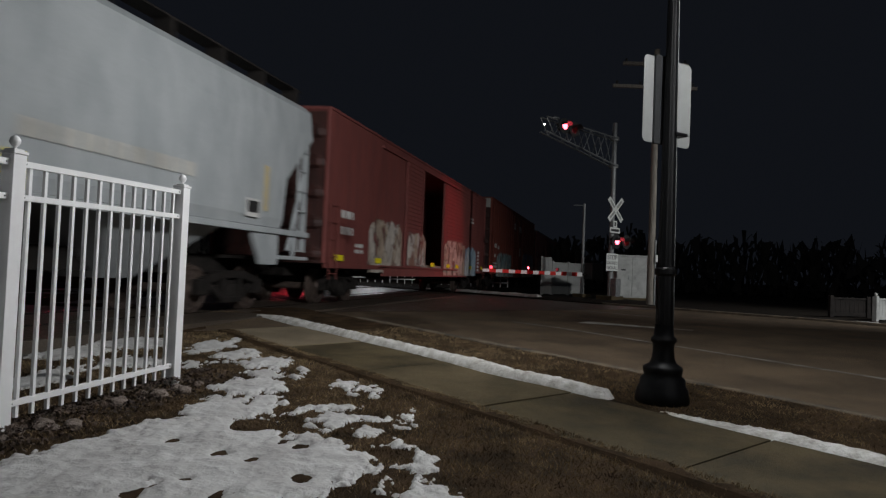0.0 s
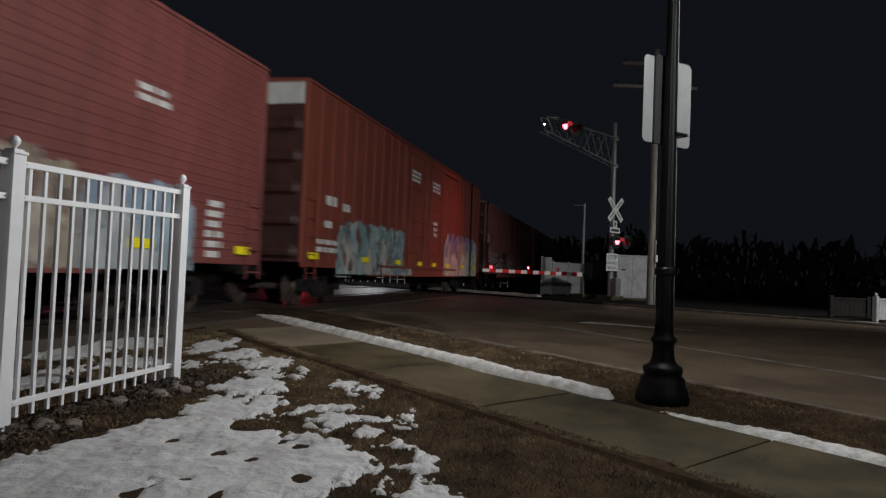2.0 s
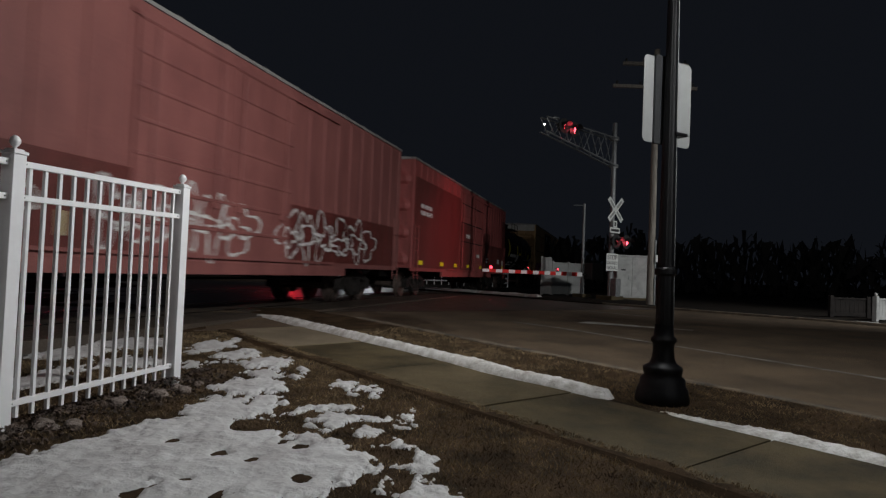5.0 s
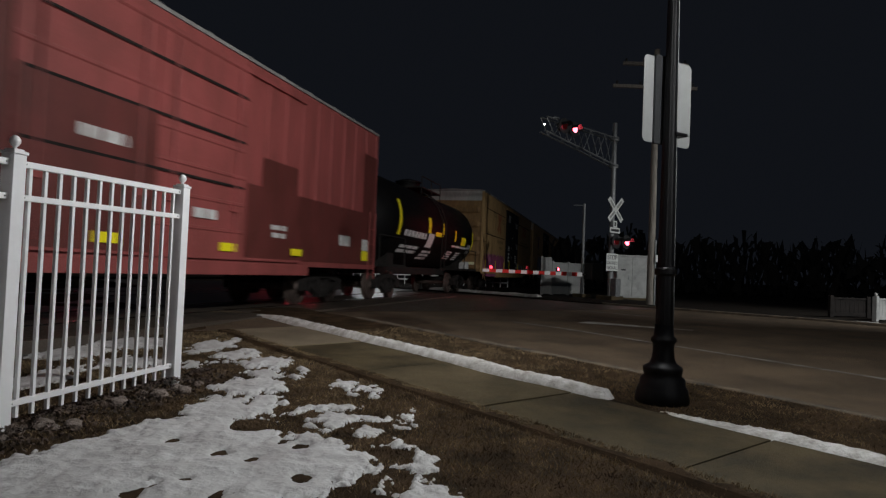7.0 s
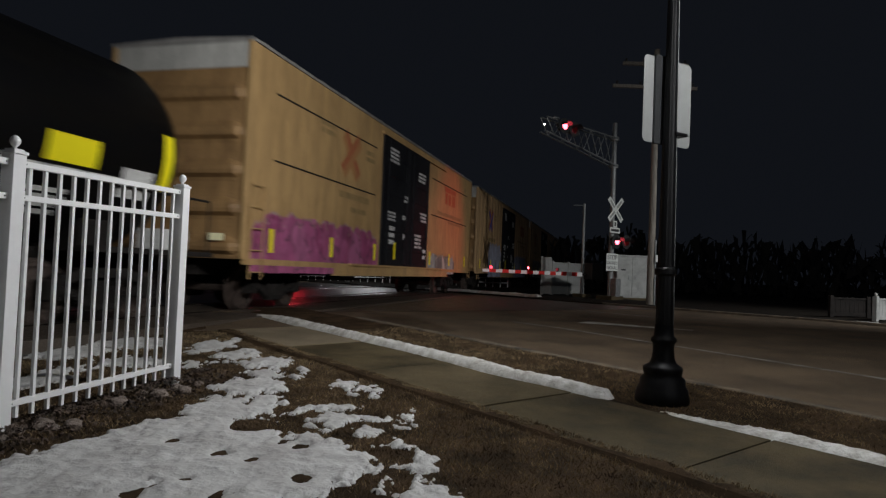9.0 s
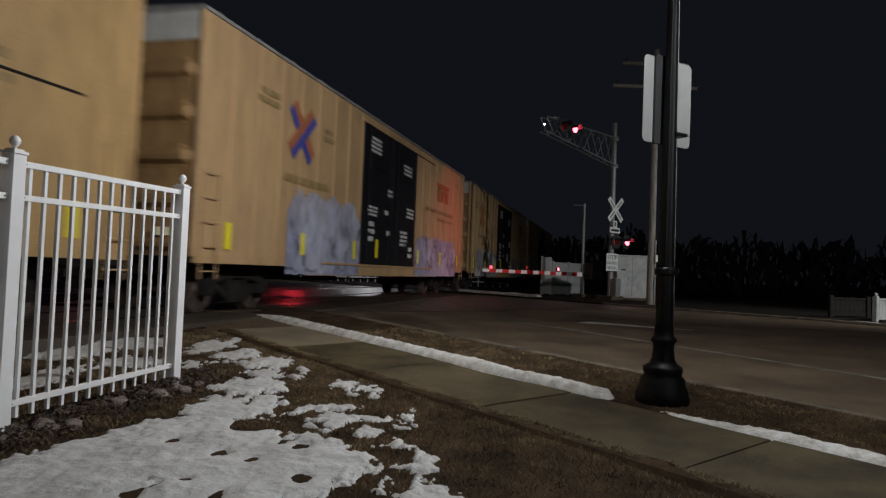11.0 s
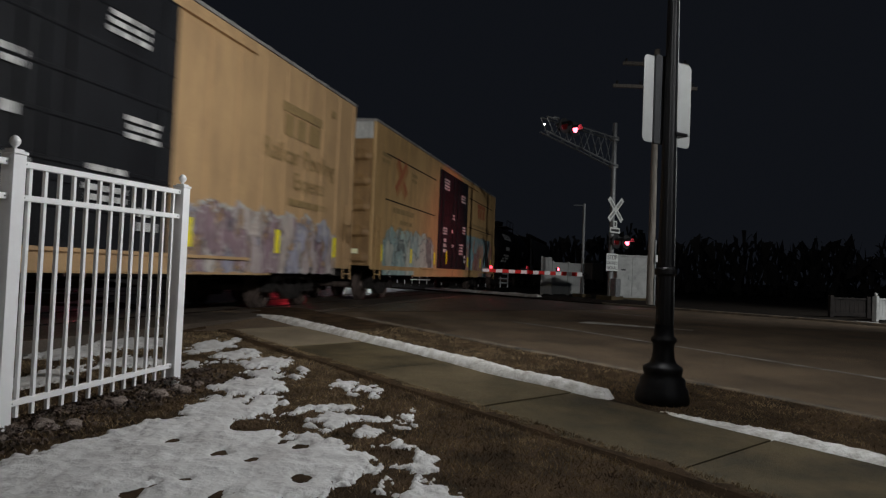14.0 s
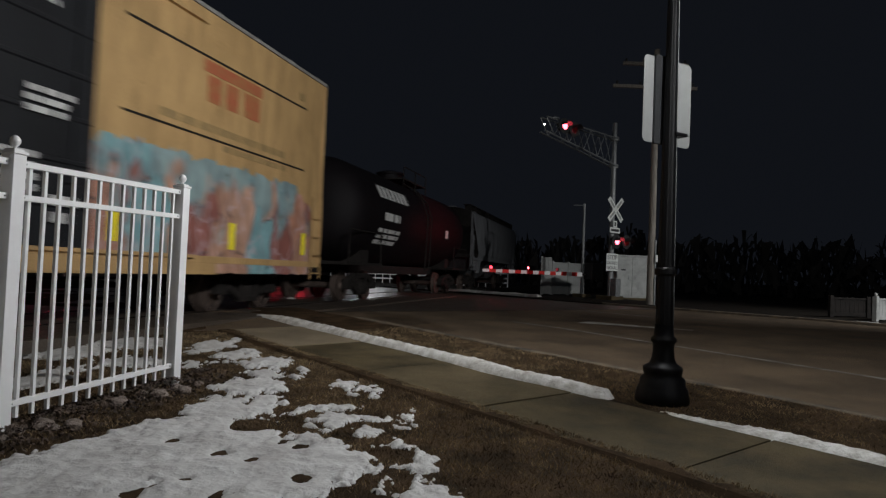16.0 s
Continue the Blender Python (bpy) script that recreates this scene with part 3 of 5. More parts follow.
def boxcar(label, lead, length, paint_side, roof_paint, doors=(-2.35, 2.35), door_paint=None, open_span=None, eave=4.92, ribs=0, seams=(), end_top=None, end_ribs=5, half_truck=None, end_paint=None):
    car = car_at(label, "boxcar", lead, length)
    h, y, z0 = length / 2, 1.5, 0.98
    d0, d1 = doors
    for s in (-1, 1):
        ya, yb = (y - 0.07, y) if s > 0 else (-y, -y + 0.07)
        e0, e1 = (-1.8, 4.6) if open_span and s > 0 else (d0, d1)
        part("side_panel", box(bmesh.new(), -h, e0, ya, yb, z0, eave), paint_side, car)
        part("side_panel", box(bmesh.new(), e1, h, ya, yb, z0, eave), paint_side, car)
        part("door_header", box(bmesh.new(), e0, e1, ya, yb, eave - 0.22, eave), paint_side, car)
        part("end_wall", box(bmesh.new(), *sorted((s * h, s * (h - 0.07))), -y + 0.07, y - 0.07, z0, eave), paint_side, car)
    part("floor", box(bmesh.new(), -h + 0.07, h - 0.07, -y + 0.07, y - 0.07, z0, z0 + 0.12), M_WOOD, car)
    # deep side sill, stepped up over the trucks
    bm = bmesh.new()
    for s in (-1, 1):
        ya, yb = (y - 0.05, y + 0.02) if s > 0 else (-y - 0.02, -y + 0.05)
        box(bm, -h, h, ya, yb, 0.88, 1.0, 0.01)
        box(bm, -h + 3.9, h - 3.9, ya, yb, 0.70, 0.884)
    part("side_sill", bm, paint_side, car)
    if ribs:
        rib = mesh_of(box(bmesh.new(), -0.05, 0.05, -0.022, 0.022, z0, eave - 0.05, 0.014), "side_post", paint_side)
        for sy in (-1, 1):
            for a, b in ((-h + 0.05, d0 - 0.05), (d1 + 0.05, h - 0.05)):
                for i in range(ribs + 1):
                    r = new("side_post", rib)
                    r.parent = car
                    r.location = (a + (b - a) * i / ribs, sy * y, 0)
    # corrugated ends: one pressed sheet with deep level waves
    for s in (-1, 1):
        bm = bmesh.new()
        k = end_ribs * 10
        prev = None
        for i in range(k + 1):
            u = i / k
            z = z0 + (eave - z0 - (0.46 if end_top else 0.03)) * u
            w = (0.0, 0.15, 0.9, 1.0, 0.9, 0.45, 0.12, 0.04, 0.0, 0.0)[i % 10]
            cut = 0.14 * (1 - w) + 0.05
            pts = ((-y + 0.04, 0.0), (-y + 0.04 + cut, 0.0), (-y + 0.2 + cut, 0.13 * w), (y - 0.2 - cut, 0.13 * w), (y - 0.04 - cut, 0.0), (y - 0.04, 0.0))
            row = [bm.verts.new((s * (h + 0.004 + dx), yy, z)) for yy, dx in pts]
            if prev:
                for j in range(5):
                    bm.faces.new((prev[j], prev[j + 1], row[j + 1], row[j]))
            prev = row
        bmesh.ops.recalc_face_normals(bm, faces=bm.faces)
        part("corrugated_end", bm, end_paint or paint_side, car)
        for yy in (-y + 0.03, y - 0.03):
            part("corner_post", box(bmesh.new(), s * h - 0.05, s * h + 0.06, yy - 0.05, yy + 0.05, z0, eave, 0.02), paint_side, car)
        if end_top:
            part("end_cap", box(bmesh.new(), s * h - 0.03, s * h + 0.075, -y + 0.09, y - 0.09, eave - 0.47, eave, 0.01), end_top, car, "dirty white upper end panel")
    # roof with ribs and a rolled edge
    bm = bmesh.new()
    for s in (-1, 1):
        vs = [(-h - 0.05, 0), (h + 0.05, 0)]
        q = [bm.verts.new(v) for v in ((-h - 0.05, 0, eave + 0.12), (h + 0.05, 0, eave + 0.12), (h + 0.05, s * (y + 0.03), eave + 0.06), (-h - 0.05, s * (y + 0.03), eave + 0.06), (-h - 0.05, s * (y + 0.03), eave), (h + 0.05, s * (y + 0.03), eave))]
        bm.faces.new((q[0], q[1], q[2], q[3]))
        bm.faces.new((q[3], q[2], q[5], q[4]))
    for x in (-h - 0.05, h + 0.05):
        q = [bm.verts.new(v) for v in ((x, -y - 0.03, eave), (x, y + 0.03, eave), (x, y + 0.03, eave + 0.06), (x, 0, eave + 0.12), (x, -y - 0.03, eave + 0.06))]
        bm.faces.new(q)
    q = [bm.verts.new(v) for v in ((-h, -y - 0.02, eave + 0.002), (h, -y - 0.02, eave + 0.002), (h, y + 0.02, eave + 0.002), (-h, y + 0.02, eave + 0.002))]
    bm.faces.new(q)
    for i in range(15):
        x = -h + 0.4 + i * (length - 0.8) / 14
        rod(bm, (x, -y, eave + 0.075), (x, 0, eave + 0.13), 0.03, None, 6)
    bmesh.ops.recalc_face_normals(bm, faces=bm.faces)
    part("roof", bm, roof_paint, car)
    # doors
    door_paint = door_paint or paint_side
    leaves = [(d0, (d0 + d1) / 2), ((d0 + d1) / 2, d1)] if not open_span else [(d0, open_span[0])]
    for a, b in leaves:
        for s in (-1, 1) if not open_span else (-1,):
            bm = bmesh.new()
            yo = s * (y + (0.05 if open_span else 0.015))
            zb, zt = z0 + 0.02, eave - 0.2
            prev = None
            k = 7 if not open_span else 26
            for i in range(k):
                za, zc = zb + (zt - zb) * i / k, zb + (zt - zb) * (i + 1) / k
                for z, d in ((za, 0.03), (zc - 0.07 if not open_span else zc - 0.05, 0.03), (zc - 0.05 if not open_span else zc - 0.035, 0.05), (zc - 0.01, 0.05)):
                    row = [bm.verts.new((x, yo + dy, z)) for x, dy in ((a + 0.02, -s * 0.03), (a + 0.02, s * 0.03), (a + 0.07, s * d), (b - 0.07, s * d), (b - 0.02, s * 0.03), (b - 0.02, -s * 0.03))]
                    if prev:
                        for j in range(6):
                            bm.faces.new((prev[j], prev[(j + 1) % 6], row[(j + 1) % 6], row[j]))
                    prev = row
            bmesh.ops.recalc_face_normals(bm, faces=bm.faces)
            leaf = part("door", bm, door_paint, car, "closed side door" if not open_span else "side door slid half open")
            for x in (a + 0.35, b - 0.35) if not open_span else (b - 0.2,):
                part("lock_rod", rods(((x, yo + s * 0.07, z0 + 0.1), (x, yo + s * 0.07, eave - 0.3), 0.02, None, 6)), door_paint, leaf)
                part("handle", box(bmesh.new(), x - 0.12, x + 0.12, yo + s * 0.07 - 0.02, yo + s * 0.07 + 0.02, z0 + 0.8, z0 + 0.9, 0.01), door_paint, leaf)
    bm = bmesh.new()
    for s in (-1, 1):
        box(bm, d0 - (2.2 if open_span else 0.1), d1 + 2.2, s * y - 0.075 if s < 0 else y - 0.0, s * y if s < 0 else y + 0.075, eave - 0.24, eave - 0.17)
        box(bm, d0 - 2.2, d1 + 2.2, s * y - 0.075 if s < 0 else y, s * y if s < 0 else y + 0.075, z0 - 0.02, z0 + 0.03)
    part("door_track", bm, door_paint if open_span else paint_side, car)
    # long horizontal weld seams
    for i, z in enumerate(seams):
        for a, b in ((-h + 0.9, d0 - 0.5), (d1 + 0.5, h - 0.9)):
            flat(car, "side_seam", a, b, z, z + 0.035, M_UNDER, -y, 0.012, "dark horizontal seam")
    # ladder and grab irons at the corners
    for x in (-h + 0.28, h - 0.28):
        bm = bmesh.new()
        for i in range(5 if x < 0 else 4):
            z = 0.75 + i * 0.4
            rod(bm, (x - 0.22, -y - 0.07, z), (x + 0.22, -y - 0.07, z), 0.012, None, 6)
        for e in (-0.22, 0.22):
            rod(bm, (x + e, -y - 0.07, 0.62), (x + e, -y - 0.07, 2.4), 0.014, None, 6)
        part("ladder", bm, paint_side, car)
    # centre sill, brake gear
    bm = boxes((-h + 0.3, h - 0.3, -0.3, 0.3, 0.66, 0.98), (-0.6, 0.6, 0.4, 0.9, 0.5, 0.9))
    for i in range(9):
        x = -h + 2.0 + i * (length - 4) / 8
        box(bm, x - 0.06, x + 0.06, -y + 0.06, y - 0.06, 0.84, 0.98)
    rod(bm, (-h + 4, -0.5, 0.6), (h - 4, -0.5, 0.6), 0.02, None, 6)
    part("underframe", bm, M_UNDER, car)
    trucks(car, half_truck or h - 2.05)
    coupler(car, -h)
    coupler(car, h)
    return car


def hopper(label, lead, length, side_paint, eave=4.3):
    car = car_at(label, "covered hopper", lead, length)
    h, y = length / 2, 1.57
    # rounded side sheets with sloping ends
    bm = bmesh.new()
    knee = eave - 0.75
    secs = [(1.62, y - 0.05), (1.8, y), (2.6, y + 0.02), (knee + 0.05, y + 0.01), (eave - 0.15, y - 0.06), (eave, y - 0.2), (eave + 0.16, 0.75), (eave + 0.2, 0.0)]

    def reach(z):
        return h - 0.05 if z > knee else h - 0.05 - min(1.15, (knee - z) * 1.15)

    for s in (-1, 1):
        k = 40
        g = []
        for z, yy in secs:
            r = reach(z)
            g.append([bm.verts.new((-r + 2 * r * i / k, s * yy, z)) for i in range(k + 1)])
        for a, b in zip(g, g[1:]):
            for i in range(k):
                bm.faces.new((a[i], a[i + 1], b[i + 1], b[i]))
    bmesh.ops.recalc_face_normals(bm, faces=bm.faces)
    part("body", bm, side_paint, car, smooth=False)
    # end sheets take the underframe black to stand for the shade on them
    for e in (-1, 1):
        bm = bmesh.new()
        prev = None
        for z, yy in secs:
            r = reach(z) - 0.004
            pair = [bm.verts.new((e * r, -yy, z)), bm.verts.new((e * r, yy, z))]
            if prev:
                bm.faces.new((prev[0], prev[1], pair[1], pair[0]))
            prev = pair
        part("slope_sheet", bm, M_UNDER, car, "sloping end sheet, near-black for its shade")
    # slope sheets and three discharge bays
    for i in range(3):
        bm = bmesh.new()
        c = (i - 1) * length * 0.25
        q = bmesh.ops.create_cone(bm, cap_ends=True, segments=4, radius1=0.5, radius2=2.05, depth=1.05, matrix=Matrix.Translation((c, 0, 1.12)) @ pose(0, 0, 0, 0, 0, 45))
        part("discharge_bay", bm, side_paint, car, "sloping discharge bay")
    bm = bmesh.new()
    box(bm, -h, h, -0.3, 0.3, 0.7, 1.05)
    for e in (-1, 1):
        box(bm, min(e * (h - 1.6), e * h), max(e * (h - 1.6), e * h), -1.3, 1.3, 1.0, 1.06)
    part("underframe", bm, M_UNDER, car)
    for s in (-1, 1):
        part("side_sill", box(bmesh.new(), -h, h, min(s * 1.45, s * 1.56), max(s * 1.45, s * 1.56), 1.5, 1.61, 0.01), side_paint, car)
        for e in (-1, 1):
            bm = box(bmesh.new(), min(e * (h - 2.15), e * (h - 1.2)), max(e * (h - 2.15), e * (h - 1.2)), min(s * 1.38, s * 1.5), max(s * 1.38, s * 1.5), 0.9, 1.5, 0.02)
            for v in bm.verts:
                if v.co.z < 1.2 and abs(v.co.x) < h - 1.7:
                    v.co.x += e * 0.35
            part("bolster_plate", bm, side_paint, car, "pale bolster plate above the truck")
            part("step_bar", box(bmesh.new(), min(e * (h - 1.2), e * h), max(e * (h - 1.2), e * h), min(s * 1.45, s * 1.54), max(s * 1.45, s * 1.54), 1.02, 1.09), side_paint, car)
            part("step_post", box(bmesh.new(), e * (h - 0.6) - 0.03, e * (h - 0.6) + 0.03, min(s * 1.47, s * 1.53), max(s * 1.47, s * 1.53), 1.09, 1.5), side_paint, car)
    for e in (-1, 1):
        for yy in (-1.45, 1.45):
            part("end_post", box(bmesh.new(), e * (h - 0.1) - 0.05, e * (h - 0.1) + 0.05, yy - 0.05, yy + 0.05, 1.2, eave - 0.1), side_paint, car)
            part("end_brace", rods(((e * (h - 0.75), yy, 1.2), (e * (h - 0.15), yy, 2.9), 0.04, None, 6)), side_paint, car)
            part("ladder_rail", rods(((e * (h - 0.45), yy - 0.03, 1.2), (e * (h - 0.45), yy - 0.03, 3.2), 0.025, None, 6)), side_paint, car)
        for i in range(7):
            part("rung", rods(((e * (h - 0.5), -1.52, 1.2 + i * 0.42), (e * (h - 0.1), -1.52, 1.2 + i * 0.42), 0.014, None, 6)), side_paint, car)
    # roof hatches and running board on brackets
    bm = boxes((-h + 0.2, h - 0.2, -1.32, -0.98, eave + 0.30, eave + 0.33), (-h + 0.2, h - 0.2, 0.98, 1.32, eave + 0.30, eave + 0.33))
    for i in range(13):
        x = -h + 0.4 + i * (length - 0.8) / 12
        for s in (-1, 1):
            box(bm, x - 0.05, x + 0.05, min(s * 1.0, s * 1.34), max(s * 1.0, s * 1.34), eave + 0.02, eave + 0.3)
    part("running_board", bm, M_UNDER, car, "roof walkway on brackets")
    part("roof_hatch", box(bmesh.new(), -h + 0.8, h - 0.8, -0.4, 0.4, eave + 0.15, eave + 0.3, 0.03), side_paint, car)
    trucks(car, h - 2.0)
    coupler(car, -h)
    coupler(car, h)
    return car


def tank_car(label, lead, length, shell, radius=1.47, axis=2.5):
    car = car_at(label, "tank car", lead, length)
    h = length / 2
    hs = h - 0.55
    prof = [(0.02, -hs), (0.6, -hs + 0.05), (1.05, -hs + 0.2), (1.32, -hs + 0.42), (radius, -hs + 0.75), (radius, 0), (radius, hs - 0.75), (1.32, hs - 0.42), (1.05, hs - 0.2), (0.6, hs - 0.05), (0.02, hs)]
    part("tank", turned(prof, 48), shell, car, "", pose(0, 0, axis, 0, 90, 0), True)
    bm = boxes((-h, h, -0.4, 0.4, 0.75, 1.02))
    for e in (-1, 1):
        box(bm, min(e * (h - 2.6), e * h), max(e * (h - 2.6), e * h), -1.4, 1.4, 0.98, 1.06)
        box(bm, e * (h - 2.2) - 0.3, e * (h - 2.2) + 0.3, -1.0, 1.0, 1.0, 1.7)
    part("underframe", bm, M_UNDER, car)
    for e in (-1, 1):
        for s in (-1, 1):
            bm = bmesh.new()
            pts = [(e * (h - 2.5), s * 1.38, 1.05), (e * (h - 2.5), s * 1.38, 1.9), (e * (h - 0.15), s * 1.38, 1.9), (e * (h - 0.15), s * 1.38, 1.05)]
            for a, b in zip(pts, pts[1:]):
                rod(bm, a, b, 0.02, None, 6)
            part("handrail", bm, M_UNDER, car)
    part("manway", turned([(0.45, 0), (0.45, 0.35), (0.5, 0.36), (0.5, 0.42), (0.2, 0.5), (0.01, 0.5)], 20), shell, car, "", pose(0, 0, axis + radius - 0.05))
    deck = part("platform", boxes((-1.3, 1.3, -0.95, 0.95, axis + radius - 0.02, axis + radius + 0.03)), M_UNDER, car, "top platform with railing")
    for x in (-1.3, 0, 1.3):
        for yy in (-0.95, 0.95):
            part("rail_post", rods(((x, yy, axis + radius - 0.3), (x, yy, axis + radius + 0.4), 0.02, None, 6)), M_UNDER, deck)
    for yy in (-0.95, 0.95):
        part("top_rail", rods(((-1.3, yy, axis + radius + 0.4), (1.3, yy, axis + radius + 0.4), 0.02, None, 6)), M_UNDER, deck)
    for x in (-0.25, 0.25):
        bm = bmesh.new()
        pts = [(x, -math.sin(a) * (radius + 0.1), axis + math.cos(a) * (radius + 0.1)) for a in [math.pi * k / 9 for k in range(1, 6)]] + [(x, -1.5, 0.9)]
        for a, b in zip(pts, pts[1:]):
            rod(bm, a, b, 0.02, None, 6)
        part("ladder_rail", bm, M_UNDER, car)
    for i in range(6):
        z = 0.95 + i * 0.33
        part("rung", rods(((-0.25, -1.55, z), (0.25, -1.55, z), 0.014, None, 6)), M_UNDER, car)
    trucks(car, h - 2.0)
    coupler(car, -h)
    coupler(car, h)
    return car


def wrap(car, name, x0, x1, z0, z1, material, radius=1.47, axis=2.5, label=""):
    """A plate bent round the near side of a tank between two heights."""
    bm = bmesh.new()
    r = radius + 0.006
    a0, a1 = math.asin(max(-1, min(1, (z0 - axis) / r))), math.asin(max(-1, min(1, (z1 - axis) / r)))
    prev = None
    for k in range(9):
        a = a0 + (a1 - a0) * k / 8
        pair = [bm.verts.new((x0, -r * math.cos(a), axis + r * math.sin(a))), bm.verts.new((x1, -r * math.cos(a), axis + r * math.sin(a)))]
        if prev:
            bm.faces.new((prev[0], prev[1], pair[1], pair[0]))
        prev = pair
    return part(name, bm, material, car, label)


def wrap_bars(car, x0, x1, z0, z1, rows, seed, letters=False):
    rnd = random.Random(seed)
    h = (z1 - z0) / rows
    for r in range(rows):
        x = x0
        while x < x1 - 0.03:
            w = min(rnd.uniform(0.25, 0.8) if not letters else 0.3, x1 - x)
            wrap(car, "lettering", x, x + w, z0 + h * (r + 0.2), z0 + h * (r + 0.85), M_LETTER)
            x += w + 0.08


# the train, from the leading car on
c = hopper("pale grey covered hopper car with a smooth weathered side", -3.9, 17.0, P_GREY)
flat(c, "reflector", 6.5, 6.66, 1.9, 2.75, M_OLDYELLOW, -1.59, 0.01, "faded yellow strip")
flat(c, "reflector", 1.1, 1.28, 1.62, 2.05, M_YELLOW, -1.6, 0.01, "yellow reflective strip")
flat(c, "placard", 5.9, 6.35, 1.75, 2.08, M_LETTER, -1.6, 0.008, "small white-framed placard holder")
flat(c, "placard", 5.95, 6.3, 1.83, 2.04, M_SIGNBLACK, -1.609, 0.004, "dark slotted placard")
bars(c, 1.2, 4.4, 2.15, 2.5, 1, P_ENDWHITE, -1.6, 18)

c = boxcar("brown-red boxcar with an open side door and graffiti", 14.1, 18.6, P_RED_B, P_RED_B, (-3.65, 1.3), None, (-1.8, 1.3), 4.54, 0, end_paint=P_DARKEND)
bm = bmesh.new()
prev = None
for i in range(24):
    z = 1.02 + i * 0.145
    for dz, dy in ((0.0, 0.003), (0.1, 0.003), (0.115, 0.014), (0.13, 0.014)):
        row = [bm.verts.new((x, -1.5 - dy, z + dz)) for x in (1.45, 9.2)]
        if prev:
            bm.faces.new((prev[0], prev[1], row[1], row[0]))
        prev = row
part("ribbed_sheet", bm, P_RED_B, c, "horizontally ribbed side sheet")
bars(c, -8.5, -7.7, 2.05, 2.35, 1, M_LETTER, -1.5, 3)
bars(c, -8.5, -7.7, 1.65, 1.95, 1, M_LETTER, -1.5, 4)
bars(c, -7.6, -7.0, 1.25, 1.55, 2, M_LETTER, -1.5, 5)
graffiti(c, -6.6, -3.8, 0.8, 2.3, G_TAN, -1.505, 2)
graffiti(c, -3.5, -1.5, 1.05, 2.1, G_TAN, -1.605, 5)
graffiti(c, 1.4, 5.1, 0.76, 2.15, G_CREAM, -1.518, 8)
graffiti(c, 5.0, 7.3, 0.76, 2.05, G_TEALBLUE, -1.52, 11, 0.2)
bars(c, 7.6, 8.1, 0.95, 1.95, 6, M_LETTER, -1.518, 17)
bars(c, 5.9, 6.6, 3.1, 3.4, 2, M_LETTER, -1.517, 14)
markers(c, (-8.6, -5.9, -3.0, -0.3, 2.0, 3.5, 6.1, 8.7), 1.06, False, -1.54)

c = boxcar("orange-red boxcar with closed double doors and teal graffiti", 34.5, 18.25, P_RED_C, P_RED_C, (-2.3, 2.35), None, None, 4.86, 10, (), P_ENDWHITE, end_paint=P_DARKEND)
bars(c, -8.1, -7.5, 2.25, 2.6, 1, M_LETTER, -1.525, 21)
bars(c, -7.2, -6.7, 2.2, 2.5, 1, M_LETTER, -1.525, 22)
bars(c, -8.2, -7.7, 1.75, 2.0, 1, M_LETTER, -1.525, 23)
bars(c, -7.3, -6.9, 1.7, 1.95, 1, M_LETTER, -1.525, 24)
bars(c, -8.6, -7.2, 1.2, 1.55, 2, M_LETTER, -1.525, 25)
graffiti(c, -7.4, -1.4, 0.74, 2.1, G_TEAL, -1.53, 3)
graffiti(c, 2.6, 8.7, 0.74, 2.45, G_SAND, -1.53, 6, 0.2)
bars(c, -1.9, -0.9, 3.75, 4.15, 3, M_LETTER, -1.57, 26)
bars(c, 0.6, 1.6, 3.7, 4.1, 3, M_LETTER, -1.57, 27)
bars(c, 0.9, 1.4, 2.1, 2.7, 3, M_LETTER, -1.57, 28)
markers(c, (-8.7, -5.6, -2.9, -0.6, 1.2, 3.2, 5.6, 8.0), 1.06, False, -1.56)

c = boxcar("faded red boxcar with a dark lower band and white graffiti", 54.5, 18.55, P_RED_D, P_ROOF, (-2.2, 2.4), None, None, 4.5, 9, (), None, 4, end_paint=P_DARKEND)
flat(c, "paint_patch", -6.6, 8.9, 1.0, 2.15, P_PATCH, -1.524, 0.006, "dark brown repainted band")
scrawl(c, -7.9, 6.5, 0.98, 2.15, M_LETTER, -1.54, 7, ((-4.3, -2.9), (0.6, 1.9)))
scrawl(c, -7.5, 6.2, 1.25, 1.8, M_LETTER, -1.541, 9, ((-4.4, -2.6), (0.3, 2.1)))
graffiti(c, -9.0, -8.2, 2.45, 2.95, M_PINKLETTER, -1.525, 4)
bars(c, -8.8, -7.2, 1.2, 2.3, 5, M_PINKLETTER, -1.525, 31)
flat(c, "reflector", -9.2, -9.02, 1.25, 2.35, M_OLDYELLOW, -1.53, 0.012, "tall faded yellow strip")
for x in (-5.7, -3.4):
    flat(c, "reflector", x, x + 0.12, 1.15, 1.45, M_OLDYELLOW, -1.545, 0.012, "faded yellow strip")

c = boxcar("bright faded red boxcar with dark repainted patches", 74.6, 18.0, P_RED_E, P_ROOF, (-2.4, 2.4), None, None, 4.54, 9, (), None, 4)
flat(c, "paint_patch", -8.9, -2.4, 1.0, 4.0, P_PATCH, -1.526, 0.006, "dark brown repainted patch")
flat(c, "paint_patch", -2.35, 0.0, 1.0, 3.0, P_PATCH, -1.57, 0.006, "dark brown repainted patch")
flat(c, "paint_patch", 2.5, 8.9, 1.0, 2.35, P_PATCH, -1.526, 0.006, "dark brown repainted patch")
flat(c, "paint_patch", 3.0, 4.4, 2.3, 2.9, P_PATCH, -1.53, 0.006, "dark brown repainted patch")
flat(c, "paint_patch", 8.1, 8.9, 2.3, 3.9, P_PATCH, -1.53, 0.006, "dark brown repainted patch")
